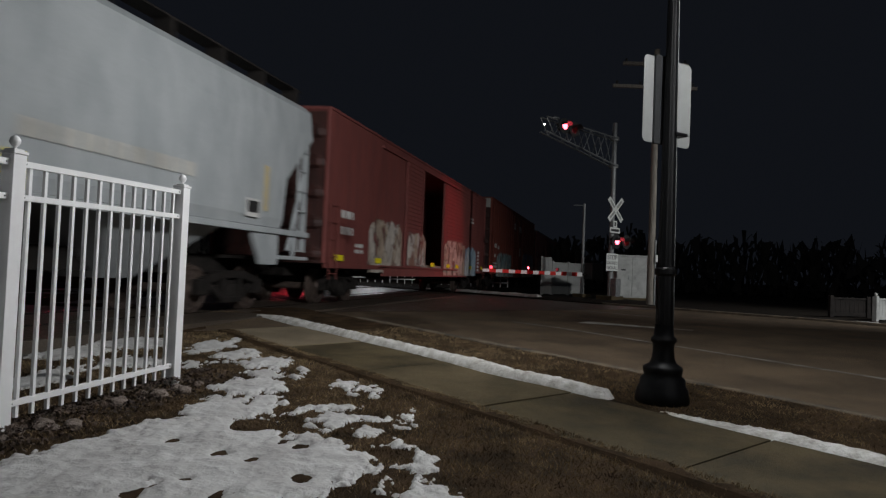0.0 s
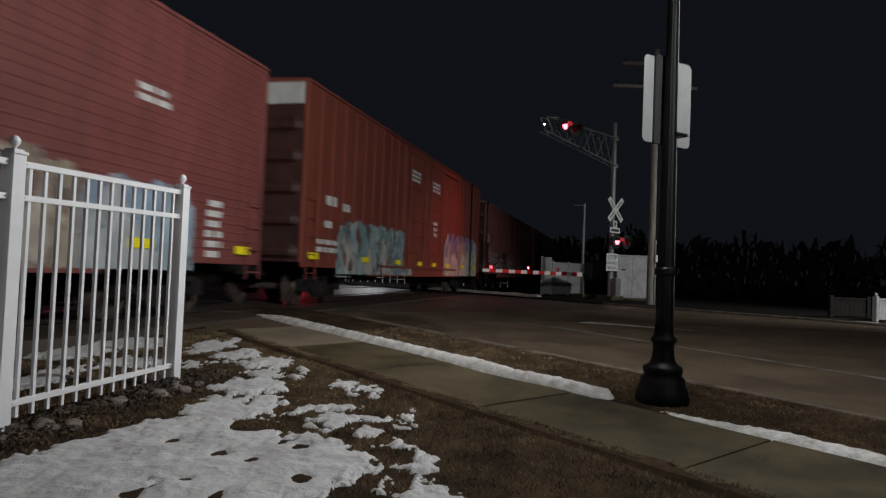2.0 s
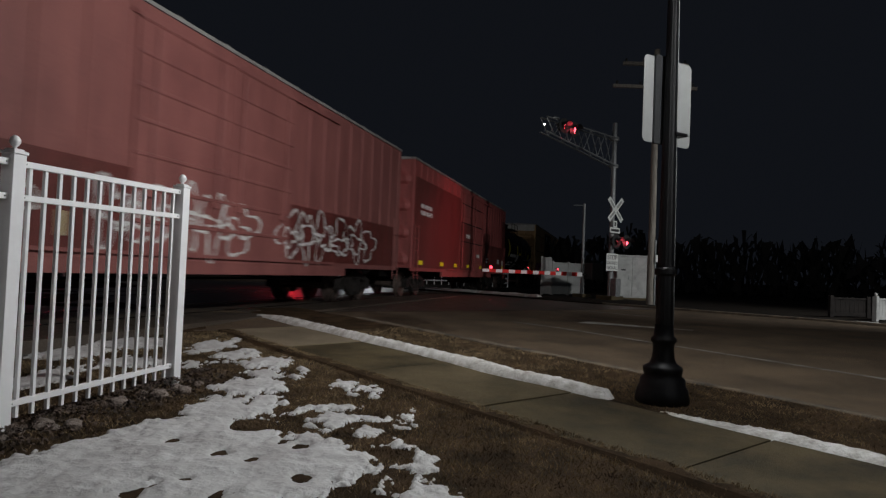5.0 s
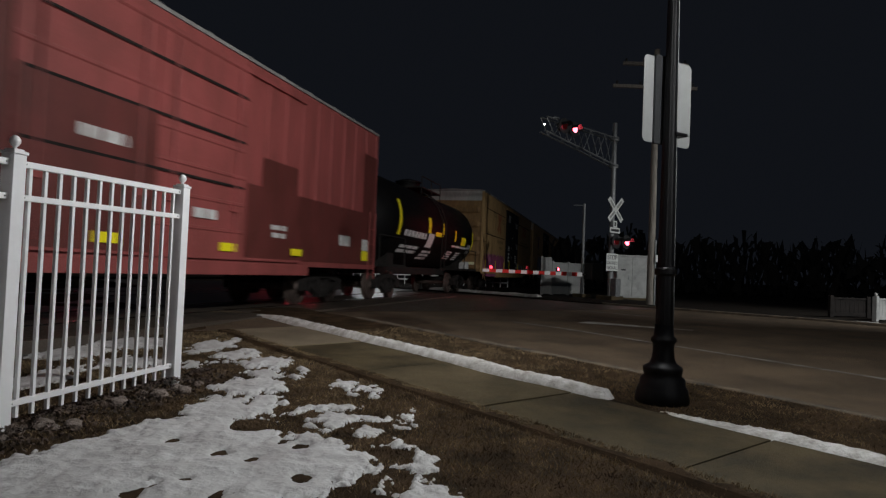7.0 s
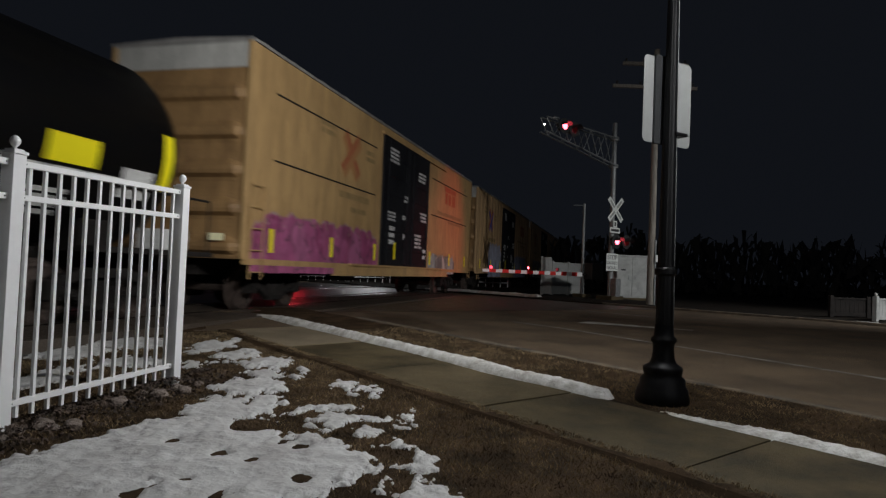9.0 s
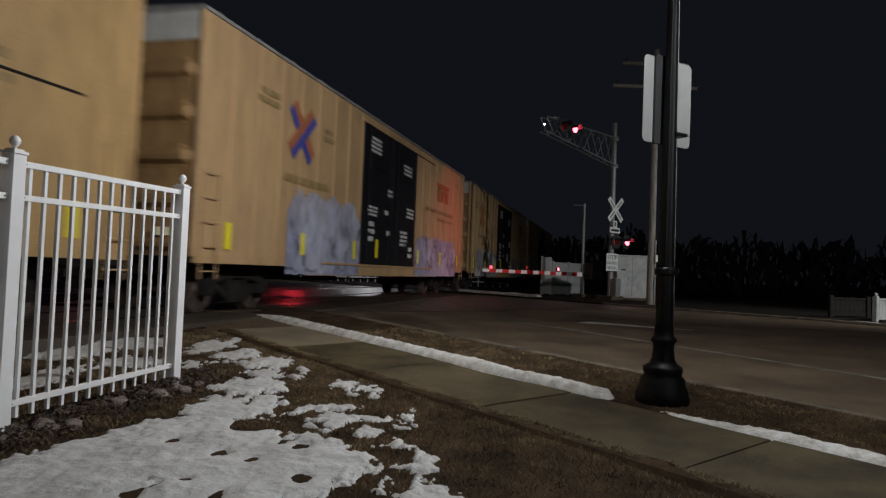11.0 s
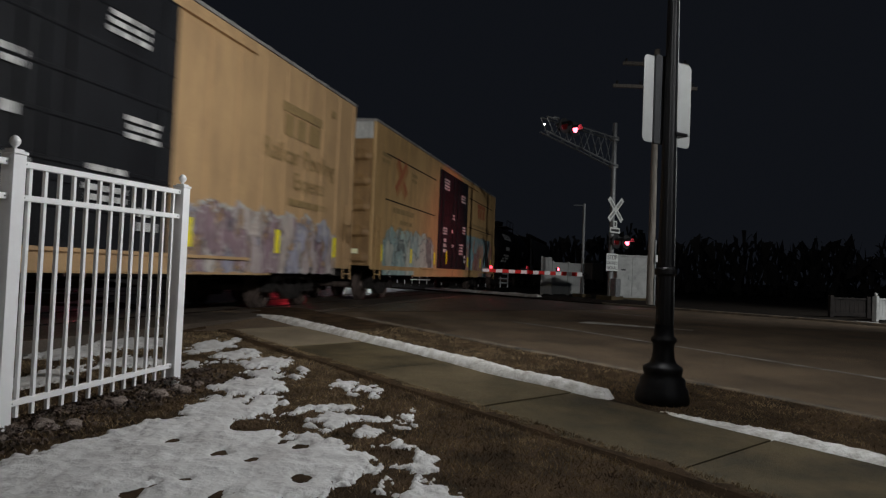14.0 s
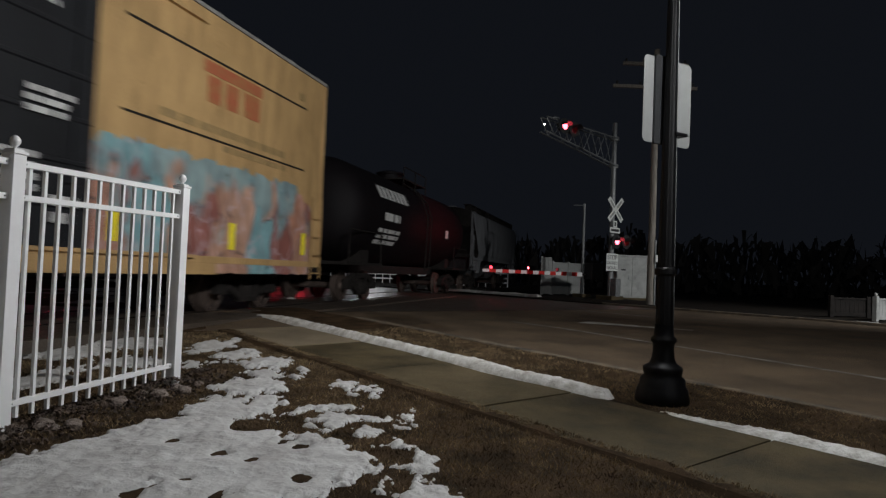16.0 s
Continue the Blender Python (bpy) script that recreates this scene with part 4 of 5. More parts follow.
for z in (2.2, 3.0, 3.8):
    flat(c, "door_seam", -2.3, 2.3, z, z + 0.04, M_UNDER, -1.575, 0.006, "dark horizontal seam")
bars(c, -8.3, -6.8, 2.75, 3.2, 2, M_LETTER, -1.535, 41)
bars(c, -1.5, -0.6, 2.35, 2.6, 1, M_LETTER, -1.58, 42)
bars(c, 0.9, 1.5, 1.55, 1.8, 1, M_LETTER, -1.58, 43)
bars(c, 3.4, 4.0, 1.4, 1.7, 2, M_LETTER, -1.535, 44)
bars(c, 6.6, 7.3, 1.35, 1.75, 1, M_LETTER, -1.535, 45)
flat(c, "reflector", 8.1, 8.5, 1.1, 1.35, M_YELLOW, -1.535, 0.012, "yellow reflective strip")
flat(c, "placard", 8.1, 8.5, 1.36, 1.65, M_LETTER, -1.535, 0.012, "white placard")
markers(c, (-8.2, -5.4, -3.2, -0.9, 1.9, 4.4), 1.1, False, -1.57)

c = tank_car("glossy black tank car with white and yellow markings", 93.3, 13.6, P_TANK)
wrap(c, "marking_band", -5.2, -4.95, 2.0, 3.1, M_YELLOW, label="curved yellow reflective band")
for x, z0, z1, w in ((-1.9, 2.25, 2.8, 0.35), (0.05, 2.25, 2.75, 0.25), (2.1, 2.15, 2.6, 0.2), (5.35, 1.9, 2.75, 0.2)):
    wrap(c, "reflector", x, x + w, z0, z1, M_YELLOW, label="yellow reflective plate")
wrap(c, "reflector", -0.9, 0.0, 2.2, 2.36, M_YELLOW, label="yellow reflective plate")
wrap(c, "placard", 3.3, 4.1, 2.05, 2.4, M_YELLOW, label="yellow placard")
wrap(c, "placard", -1.75, -1.0, 1.75, 2.25, M_LETTER, label="white placard")
wrap(c, "placard", 4.6, 5.2, 1.75, 2.15, M_LETTER, label="white placard")
wrap_bars(c, -4.5, -2.0, 1.95, 2.25, 1, 51, True)
wrap_bars(c, -4.4, -2.4, 1.45, 1.75, 2, 52)
wrap_bars(c, 1.9, 4.6, 1.9, 2.02, 1, 53)
wrap_bars(c, -1.7, -0.6, 1.3, 1.65, 3, 54)
wrap_bars(c, 1.6, 2.5, 1.4, 1.75, 4, 55)
wrap_bars(c, 3.1, 3.8, 1.4, 1.75, 4, 56)
part("hose_box", box(bmesh.new(), 5.9, 6.5, -1.1, -0.6, 1.06, 1.4, 0.03), M_LETTER, c, "white valve box")


def cross_logo(car, x, z, y, size, blue):
    """Two crossed double bands, red beside blue, faded."""
    for k, a in enumerate((47, -43)):
        for dz, m in ((0.1, M_REDLETTER), (-0.1, M_BLUELETTER if blue else M_REDFADED)):
            bm = box(bmesh.new(), -size / 2, size / 2, -0.002, 0.002, dz - 0.095, dz + 0.095)
            part("logo_band", bm, m, car, "", pose(x, y - 0.004 - 0.005 * k, z, 0, a, 0))


def yellow_boxcar(label, lead, length, paint_side, seams, seed, blue=False, logo_x=-4.6, slogan=False):
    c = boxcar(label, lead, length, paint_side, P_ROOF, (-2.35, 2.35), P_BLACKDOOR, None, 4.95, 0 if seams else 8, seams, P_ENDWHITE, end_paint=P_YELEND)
    y = -1.525 if not seams else -1.505
    rnd = random.Random(seed)
    cross_logo(c, logo_x, 3.68, y, 1.35, blue)
    k = logo_x + 4.6
    bars(c, k - 6.4, k - 5.6, 3.9, 4.25, 2, M_DARKLETTER, y, seed + 1)
    bars(c, k - 3.6, k - 3.0, 3.7, 4.05, 2, M_DARKLETTER, y, seed + 2)
    bars(c, k - 5.3, k - 3.2, 2.55, 2.8, 1, M_DARKLETTER, y, seed + 3)
    bars(c, k - 4.6, k - 3.4, 2.25, 2.45, 1, M_DARKLETTER, y, seed + 4)
    # faded red emblem blocks above a slogan that cannot be read
    red = M_DARKLETTER if slogan else M_REDLETTER
    e = 1.0 if slogan else 0.3 if blue else 0.0
    flat(c, "emblem", e + 4.62, e + 6.4, 3.97, 4.16, red, y, 0.005, "faded emblem bar")
    for x, w in ((4.74, 0.34), (5.26, 0.36), (5.82, 0.5)):
        flat(c, "emblem", e + x, e + x + w, 3.5, 3.93, red, y, 0.005)
    if slogan:
        words(c, "Railcar Pooling", 6.55, y - 0.006, 3.12, 0.54, M_DARKLETTER)
        words(c, "Experts", 6.9, y - 0.006, 2.62, 0.48, M_DARKLETTER)
        bars(c, 6.0, 7.8, 2.08, 2.3, 1, M_DARKLETTER, y, seed + 6)
    else:
        bars(c, 3.6, 7.4, 2.98, 3.18, 1, M_DARKLETTER, y, seed + 5)
        bars(c, 5.2, 7.4, 2.74, 2.9, 1, M_DARKLETTER, y, seed + 6)
    # stencils on the black doors
    yd = -1.585
    for i, (x, z, w, h, k) in enumerate(((-1.9, 4.0, 0.8, 0.45, 4), (0.9, 3.8, 0.8, 0.35, 3), (-0.6, 2.95, 0.4, 0.25, 2), (-0.65, 2.4, 0.3, 0.2, 1), (1.2, 2.5, 0.7, 0.35, 3), (-2.0, 2.3, 0.7, 0.3, 3), (-1.9, 1.6, 0.5, 0.6, 3), (0.7, 1.6, 0.7, 0.5, 4), (-0.5, 1.75, 0.3, 0.3, 1), (1.6, 1.25, 0.4, 0.4, 2))):
        x += rnd.uniform(-0.1, 0.1)
        bars(c, x, x + w, z, z + h, k, M_LETTER, yd, seed + 20 + i)
    markers(c, (-8.4, -5.6, -2.75, 2.8, 5.6, 8.3), 1.13, True, y - 0.012)
    flat(c, "reflector", -1.35, -1.2, 1.2, 1.7, M_YELLOW, yd, 0.012, "yellow reflective strip")
    flat(c, "door_sill_band", -2.3, 2.3, 0.72, 0.98, paint_side, -1.525, 0.01, "yellow sill plate")
    part("end_reflector", box(bmesh.new(), -length / 2 - 0.18, -length / 2 - 0.15, -1.15, -0.87, 1.3, 1.43), M_ENDMARK, c, "bright end reflector")
    flat(c, "roof_fitting", 7.9, 8.1, 4.35, 4.5, M_DARKLETTER, y, 0.01)
    return c


c = yellow_boxcar("weathered yellow boxcar with black doors and magenta graffiti", 107.7, 18.6, P_YEL, (2.9, 4.2), 100)
graffiti(c, -9.1, -2.5, 0.74, 1.95, G_PINK, -1.51, 3, 0.12, M_PINKLETTER)
graffiti(c, 2.6, 6.5, 0.8, 1.5, G_MINT, -1.51, 5)
c = yellow_boxcar("yellow boxcar with black doors and lilac graffiti", 127.8, 18.5, P_YEL2, (), 200, True, -5.8)
graffiti(c, -6.3, -2.4, 0.72, 2.5, G_LILAC, -1.53, 4)
graffiti(c, 2.5, 8.1, 0.72, 2.1, G_LILAC, -1.53, 7)
c = yellow_boxcar("yellow boxcar with black doors and grey lettered graffiti", 147.8, 18.6, P_YEL2, (), 300, False, -6.5, True)
graffiti(c, -8.0, -2.4, 0.74, 2.1, G_GREY, -1.53, 9, 0.15, P_ENDWHITE)
graffiti(c, 2.4, 8.4, 0.74, 1.95, G_PALE, -1.53, 1, 0.15, P_ENDWHITE)
c = yellow_boxcar("yellow boxcar with black doors, mint graffiti and mural", 168.0, 18.2, P_YEL, (2.9, 4.2), 400, False, -6.8)
graffiti(c, -8.3, -2.9, 0.74, 2.2, G_MINT, -1.51, 6, 0.15, M_DARKLETTER)
graffiti(c, 1.9, 8.6, 0.72, 2.55, G_MURAL, -1.51, 2, 0.0)

c = tank_car("near-black tank car with large white lettering", 188.1, 13.8, P_MAROON, 1.47, 2.5)
wrap_bars(c, -4.7, -2.0, 2.85, 3.4, 1, 61, True)
wrap_bars(c, -4.4, -3.0, 2.25, 2.6, 1, 62)
wrap_bars(c, -4.7, -2.8, 1.6, 2.1, 3, 63)
wrap(c, "placard", 2.6, 3.0, 2.2, 2.5, M_LETTER, label="white placard")

c = hopper("dark grey low covered hopper car with a sloping end", 202.4, 13.0, P_DARKGREY, 3.75)


# ---- white fence ----
def finial_post(name, parent, x, z, height, size=0.1):
    bm = box(bmesh.new(), x - size / 2, x + size / 2, -size / 2, size / 2, z - 0.05, z + height, 0.004)
    p = part(name, bm, M_WHITE, parent)
    bm = boxes((x - size * 0.58, x + size * 0.58, -size * 0.58, size * 0.58, z + height, z + height + 0.022, 0.005), (x - size * 0.4, x + size * 0.4, -size * 0.4, size * 0.4, z + height + 0.018, z + height + 0.036, 0.004))
    part("cap", bm, M_WHITE, p)
    part("ball", turned([(0.014, 0), (0.012, 0.016), (0.024, 0.026), (0.033, 0.045), (0.034, 0.058), (0.026, 0.078), (0.012, 0.09), (0.001, 0.093)], 16), M_WHITE, p, "", pose(x, 0, z + height + 0.034), True)
    return p


def sloped(x0, x1, y0, y1, z0, z1, rise):
    bm = box(bmesh.new(), x0, x1, y0, y1, z0, z1, 0.004)
    for v in bm.verts:
        v.co.z += rise * v.co.x
    return bm


def fence_panel(fence, x0, length, rise, pickets):
    for z, h in ((1.735, 0.042), (1.515, 0.04), (0.165, 0.04)):
        r = part("rail", sloped(x0 + 0.05, x0 + length - 0.05, -0.02, 0.02, z, z + h, rise), M_WHITE, fence)
        for x in (x0 + 0.075, x0 + length - 0.075):
            part("screw", rods(((x, -0.026, z + h / 2 + rise * x), (x, -0.018, z + h / 2 + rise * x), 0.006, None, 8)), M_STEEL, r)
    me = mesh_of(box(bmesh.new(), -0.0125, 0.0125, -0.0125, 0.0125, 0.085, 1.74, 0.002), "picket", M_WHITE)
    for i in range(pickets):
        p = new("picket", me)
        p.parent = fence
        x = x0 + length * (i + 1) / (pickets + 1)
        p.location = (x, 0, rise * x)


F0, F1 = Vector((-2.805, 4.31)), Vector((-2.412, 6.10))
fence_turn = math.degrees(math.atan2(F1.y - F0.y, F1.x - F0.x))
fence = thing("picket_fence", "white metal picket fence with ball-topped posts", "fence", pose(F0.x, F0.y, -0.262, 0, 0, fence_turn))
finial_post("post", fence, 0, 0, 1.81)
finial_post("post", fence, 1.832, 0.03, 1.80)
finial_post("post", fence, -1.832, -0.03, 1.81)
fence_panel(fence, 0, 1.832, 0.018, 13)
fence_panel(fence, -1.832, 1.832, 0.015, 13)


# ---- snow, grass, leaves ----
DRIFTS = ((-1.89, 3.31, 0.22, 0.5), (-1.75, 3.74, 0.39, 0.55), (-1.57, 3.99, 0.42, 0.65), (-1.43, 4.36, 0.38, 0.58), (-1.6, 5.04, 0.24, 0.45), (-0.85, 3.9, 0.37, 0.64),
          (-1.01, 3.73, 0.38, 0.68), (-0.62, 3.91, 0.25, 0.32), (-1.66, 5.99, 0.3, 0.4), (-1.4, 5.32, 0.14, 0.32), (-1.89, 3.04, 0.47, 0.44), (-1.2, 2.9, 0.8, 0.6),
          (-2.12, 3.66, 0.3, 0.42), (-1.96, 4.05, 0.32, 0.42), (-1.75, 4.5, 0.3, 0.42), (-1.66, 5.1, 0.22, 0.4))
SCRAPS = ((-2.8, 8.25, 0.2, 0.5), (-2.3, 7.63, 0.19, 0.42), (-1.84, 7.18, 0.26, 0.39), (-2.54, 6.95, 0.13, 0.16), (-0.86, 6.25, 0.1, 0.17), (-0.64, 5.99, 0.09, 0.18), (-0.79, 5.37, 0.16, 0.15),
          (-0.75, 4.98, 0.16, 0.23), (-0.46, 4.69, 0.07, 0.2), (-0.48, 5.09, 0.07, 0.08), (-0.24, 5.08, 0.07, 0.13), (-0.28, 4.39, 0.1, 0.11), (-0.07, 4.04, 0.1, 0.12), (0.0, 3.58, 0.12, 0.2),
          (-0.25, 3.61, 0.06, 0.1), (-1.06, 5.15, 0.03, 0.1), (-1.37, 6.72, 0.04, 0.12), (-1.68, 6.55, 0.16, 0.24),
          (-3.57, 6.03, 0.2, 0.5), (-3.96, 7.26, 0.35, 0.43), (-3.79, 8.21, 0.45, 0.55), (-3.13, 6.95, 0.32, 0.29), (-4.94, 8.36, 0.27, 0.34))
PRINTS = ((-1.28, 4.75, 0.18, 0.19), (-1.01, 4.71, 0.11, 0.12), (-1.67, 4.3, 0.03, 0.05), (-1.3, 4.08, 0.04, 0.07), (-1.07, 3.97, 0.04, 0.06), (-1.32, 3.59, 0.05, 0.04), (-1.5, 3.34, 0.05, 0.05),
          (-1.0, 4.36, 0.03, 0.04), (-0.72, 3.69, 0.06, 0.07), (-1.1, 3.42, 0.02, 0.05), (-0.85, 4.27, 0.04, 0.06), (-1.94, 4.04, 0.03, 0.03))


def within(rows, x, y):
    """About how far inside the nearest of some ovals a point lies, in metres."""
    return max((1.0 - math.sqrt(((x - cx) / rx) ** 2 + ((y - cy) / ry) ** 2)) * min(rx, ry) for cx, cy, rx, ry in rows)


def snow_depth(x, y):
    big, small = within(DRIFTS, x, y), within(SCRAPS, x, y)
    if max(big, small) < -0.16:
        return -1.0
    ragged = 0.06 * noise.noise((x * 3.1, y * 2.4, 1.0)) + 0.13 * noise.noise((x * 7.0, y * 5.0, 4.0)) + 0.11 * noise.noise((x * 15, y * 11, 9.0)) + 0.06 * noise.noise((x * 33, y * 26, 2.0)) + 0.025 * noise.noise((x * 70, y * 60, 5.0))
    d = max(big + ragged, small + 1.05 * ragged - 0.006)
    return min(0.3, d, 0.25 * ragged - within(PRINTS, x, y))


def lawn_snow():
    bm = bmesh.new()
    st = 0.015
    nx, ny = int(5.6 / st), int(7.2 / st)
    grid = {}
    for i in range(nx + 1):
        for j in range(ny + 1):
            x, y = -5.4 + i * st, 2.4 + j * st
            if N.x * x + N.y * y > 3.66:
                continue
            d = snow_depth(x, y)
            if d > -0.05:
                deep = max(0.0, min(1.0, d * 8))
                z = lawn_z(x, y) + 0.014 * math.tanh(d / 0.02) + deep * (0.014 + 0.022 * noise.noise((x * 4, y * 4, 3)) + 0.014 * noise.noise((x * 11, y * 11, 6)) + 0.006 * noise.noise((x * 24, y * 24, 1)))
                grid[i, j] = bm.verts.new((x, y, z))
    for i in range(nx):
        for j in range(ny):
            q = [grid.get(k) for k in ((i, j), (i + 1, j), (i + 1, j + 1), (i, j + 1))]
            if None not in q:
                bm.faces.new(q)
    bm.verts.index_update()
    return bm


def lay_snow():
    """Every connected patch is a thing of its own; the crumbs between them stay together."""
    bm = lawn_snow()
    seen, crumbs = set(), []
    for v0 in bm.verts:
        if v0.index in seen or not v0.link_faces:
            continue
        patch, todo = [], [v0]
        seen.add(v0.index)
        while todo:
            v = todo.pop()
            patch.append(v)
            for e in v.link_edges:
                w = e.other_vert(v)
                if w.index not in seen:
                    seen.add(w.index)
                    todo.append(w)
        faces = {f for v in patch for f in v.link_faces}
        if len(faces) < 220:
            crumbs.append((patch, faces))
        else:
            large = len(faces) > 8000
            ob = new("snow_patch", snow_mesh([(patch, faces)]))
            tagged(ob, "broad sheet of old crusted snow with dark footprints on the lawn" if large else "small ragged patch of old snow on dead grass", "snow patch", "snow patches on the lawn")
    tagged(new("snow_crumbs", snow_mesh(crumbs)), "scattered crumbs of old snow in dead grass", "snow", kind="stuff")
    bm.free()


def snow_mesh(patches):
    verts, faces = [], []
    for patch, fs in patches:
        at = {}
        for v in patch:
            at[v.index] = len(verts)
            verts.append(v.co.copy())
        faces += [[at[v.index] for v in f.verts] for f in fs]
    me = bpy.data.meshes.new("snow")
    me.from_pydata(verts, [], faces)
    me.materials.append(M_SNOW)
    me.polygons.foreach_set("use_smooth", [True] * len(me.polygons))
    return me


lay_snow()


def snow_ridge(u0, u1, n, wide, high, seed, label):
    bm = bmesh.new()
    us = span(u0, u1, 0.045)
    k = 12
    prev = None
    for u in us:
        e = min(1.0, (u - u0) / 0.1 + 0.05, (u1 - u) / 1.2 + 0.05)
        w = wide * (0.95 + 0.3 * noise.noise((u * 0.8, seed, 0)) + 0.12 * noise.noise((u * 9, seed, 4))) * (0.5 + 0.5 * e)
        h = high * (0.95 + 0.25 * noise.noise((u * 1.2, seed, 3)) + 0.12 * noise.noise((u * 9, seed, 8))) * e
        c = n + 0.06 * noise.noise((u * 0.7, seed, 6)) + 0.01 * noise.noise((u * 5.3, seed, 2))
        row = []
        for i in range(k + 1):
            a = i / k * 2 - 1
            x, y = street(u, c + a * w)
            prof = max(0.0, 1 - abs(a) ** 2.6)
            row.append(bm.verts.new((x, y, lift(y) - 0.01 + h * prof + prof * (0.012 * noise.noise((x * 14, y * 14, seed)) + 0.012 * noise.noise((x * 32, y * 32, seed))))))
        if prev:
            for i in range(k):
                bm.faces.new((prev[i], row[i], row[i + 1], prev[i + 1]))
        prev = row
    bmesh.ops.recalc_face_normals(bm, faces=bm.faces)
    return solo("snow_ridge", bm, M_DIRTY_SNOW, label, "snow", smooth=True)


snow_ridge(3.72, 11.6, 5.03, 0.14, 0.11, 2.0, "long low ridge of ploughed snow beside the sidewalk")
snow_ridge(-1.2, 3.35, 5.06, 0.12, 0.07, 7.0, "broken ridge of ploughed snow beside the sidewalk")
# snow-coloured strip put in for the glint of rails and wet street
snow_ridge(16.6, 18.3, 8.3, 0.12, 0.05, 17.0, "thin pale strip standing for a glint between the tracks")
snow_ridge(19.0, 27.0, 20.6, 0.35, 0.12, 11.0, "old snow along the far side of the crossing")
snow_ridge(6.3, 7.4, 19.95, 0.1, 0.05, 13.0, "small heap of old snow by the far kerb")


def blades():
    """Short dead grass, leaning all ways."""
    rnd = random.Random(5)
    verts, faces = [], []
    for _ in range(150000):
        u, n = rnd.uniform(-2.2, 9.5), 3.78 - 4.1 * rnd.random() ** 1.25
        if rnd.random() < 0.16:
            n = rnd.uniform(5.05, 6.48)
            u = rnd.uniform(-1.5, 9.0)
        x, y = street(u, n)
        if y < 2.6 or x < -4.2:
            continue
        if n < 3.6 and (snow_depth(x, y) > -0.01 and rnd.random() < 0.97 or -0.05 < within(PRINTS[2:], x, y)):
            continue
        z = (lift(y) + 0.016 if 3.6 < n < 3.85 else lawn_z(x, y)) - 0.004
        a, h, w = rnd.uniform(0, 6.28), rnd.uniform(0.01, 0.036), rnd.uniform(0.002, 0.005)
        lean = rnd.uniform(0.3, 1.6) * h
        b = rnd.uniform(0, 6.28)
        i = len(verts)
        dx, dy = w * math.cos(a), w * math.sin(a)
        verts += [(x - dx, y - dy, z), (x + dx, y + dy, z), (x + lean * math.cos(b), y + lean * math.sin(b), z + h)]
        faces.append((i, i + 1, i + 2))
    me = bpy.data.meshes.new("grass")
    me.from_pydata(verts, [], faces)
    me.materials.append(M_BLADE)
    return tagged(new("grass", me), "short dead brown winter grass", "grass", kind="stuff")


blades()


def leaf_litter():
    rnd = random.Random(9)
    verts, faces = [], []
    way = (F1 - F0).normalized()
    side = Vector((way.y, -way.x))
    for _ in range(2600):
        a = rnd.uniform(-0.9, 2.3)
        c = rnd.gauss(0.14, 0.17)
        p = F0 + way * a + side * c
        pile = max(0.0, 0.055 * noise.noise((p.x * 3.5, p.y * 3.5, 7)) + 0.035) * math.exp(-((c - 0.12) / 0.16) ** 2)
        z = lawn_z(p.x, p.y) + 0.008 + pile + rnd.uniform(0, 0.02)
        s, t = rnd.uniform(0.008, 0.024), rnd.uniform(0, 6.28)
        tilt = [rnd.uniform(-0.014, 0.014) for _ in range(4)]
        i = len(verts)
        for k in range(4):
            ang = t + k * math.pi / 2
            r = s * (1.0 if k % 2 else 0.6)
            verts.append((p.x + r * math.cos(ang), p.y + r * math.sin(ang), z + tilt[k]))
        faces.append((i, i + 1, i + 2, i + 3))
    me = bpy.data.meshes.new("leaf_litter")
    me.from_pydata(verts, [], faces)
    me.materials.append(M_DRYLEAF)
    return tagged(new("leaf_litter", me), "brown dry leaves heaped under the fence", "leaves", kind="stuff")


leaf_litter()
rnd = random.Random(31)
for k in range(16):
    p = F0.lerp(F1, rnd.uniform(-0.1, 1.0)) + Vector((rnd.uniform(0.02, 0.34), rnd.uniform(-0.1, 0.1)))
    r = rnd.uniform(0.03, 0.075)
    bm = bmesh.new()
    bmesh.ops.create_icosphere(bm, subdivisions=3, radius=r)
    for v in bm.verts:
        v.co *= 1 + 0.35 * noise.noise(v.co * 22 + Vector((k, 0, 0)))
        v.co.z *= 0.6
    solo("clod", bm, M_CLOD, "small clod of frozen mud and dirty snow under the fence", "clod", pose(p.x, p.y, lawn_z(p.x, p.y) + r * 0.25), "clods under the fence", smooth=True)


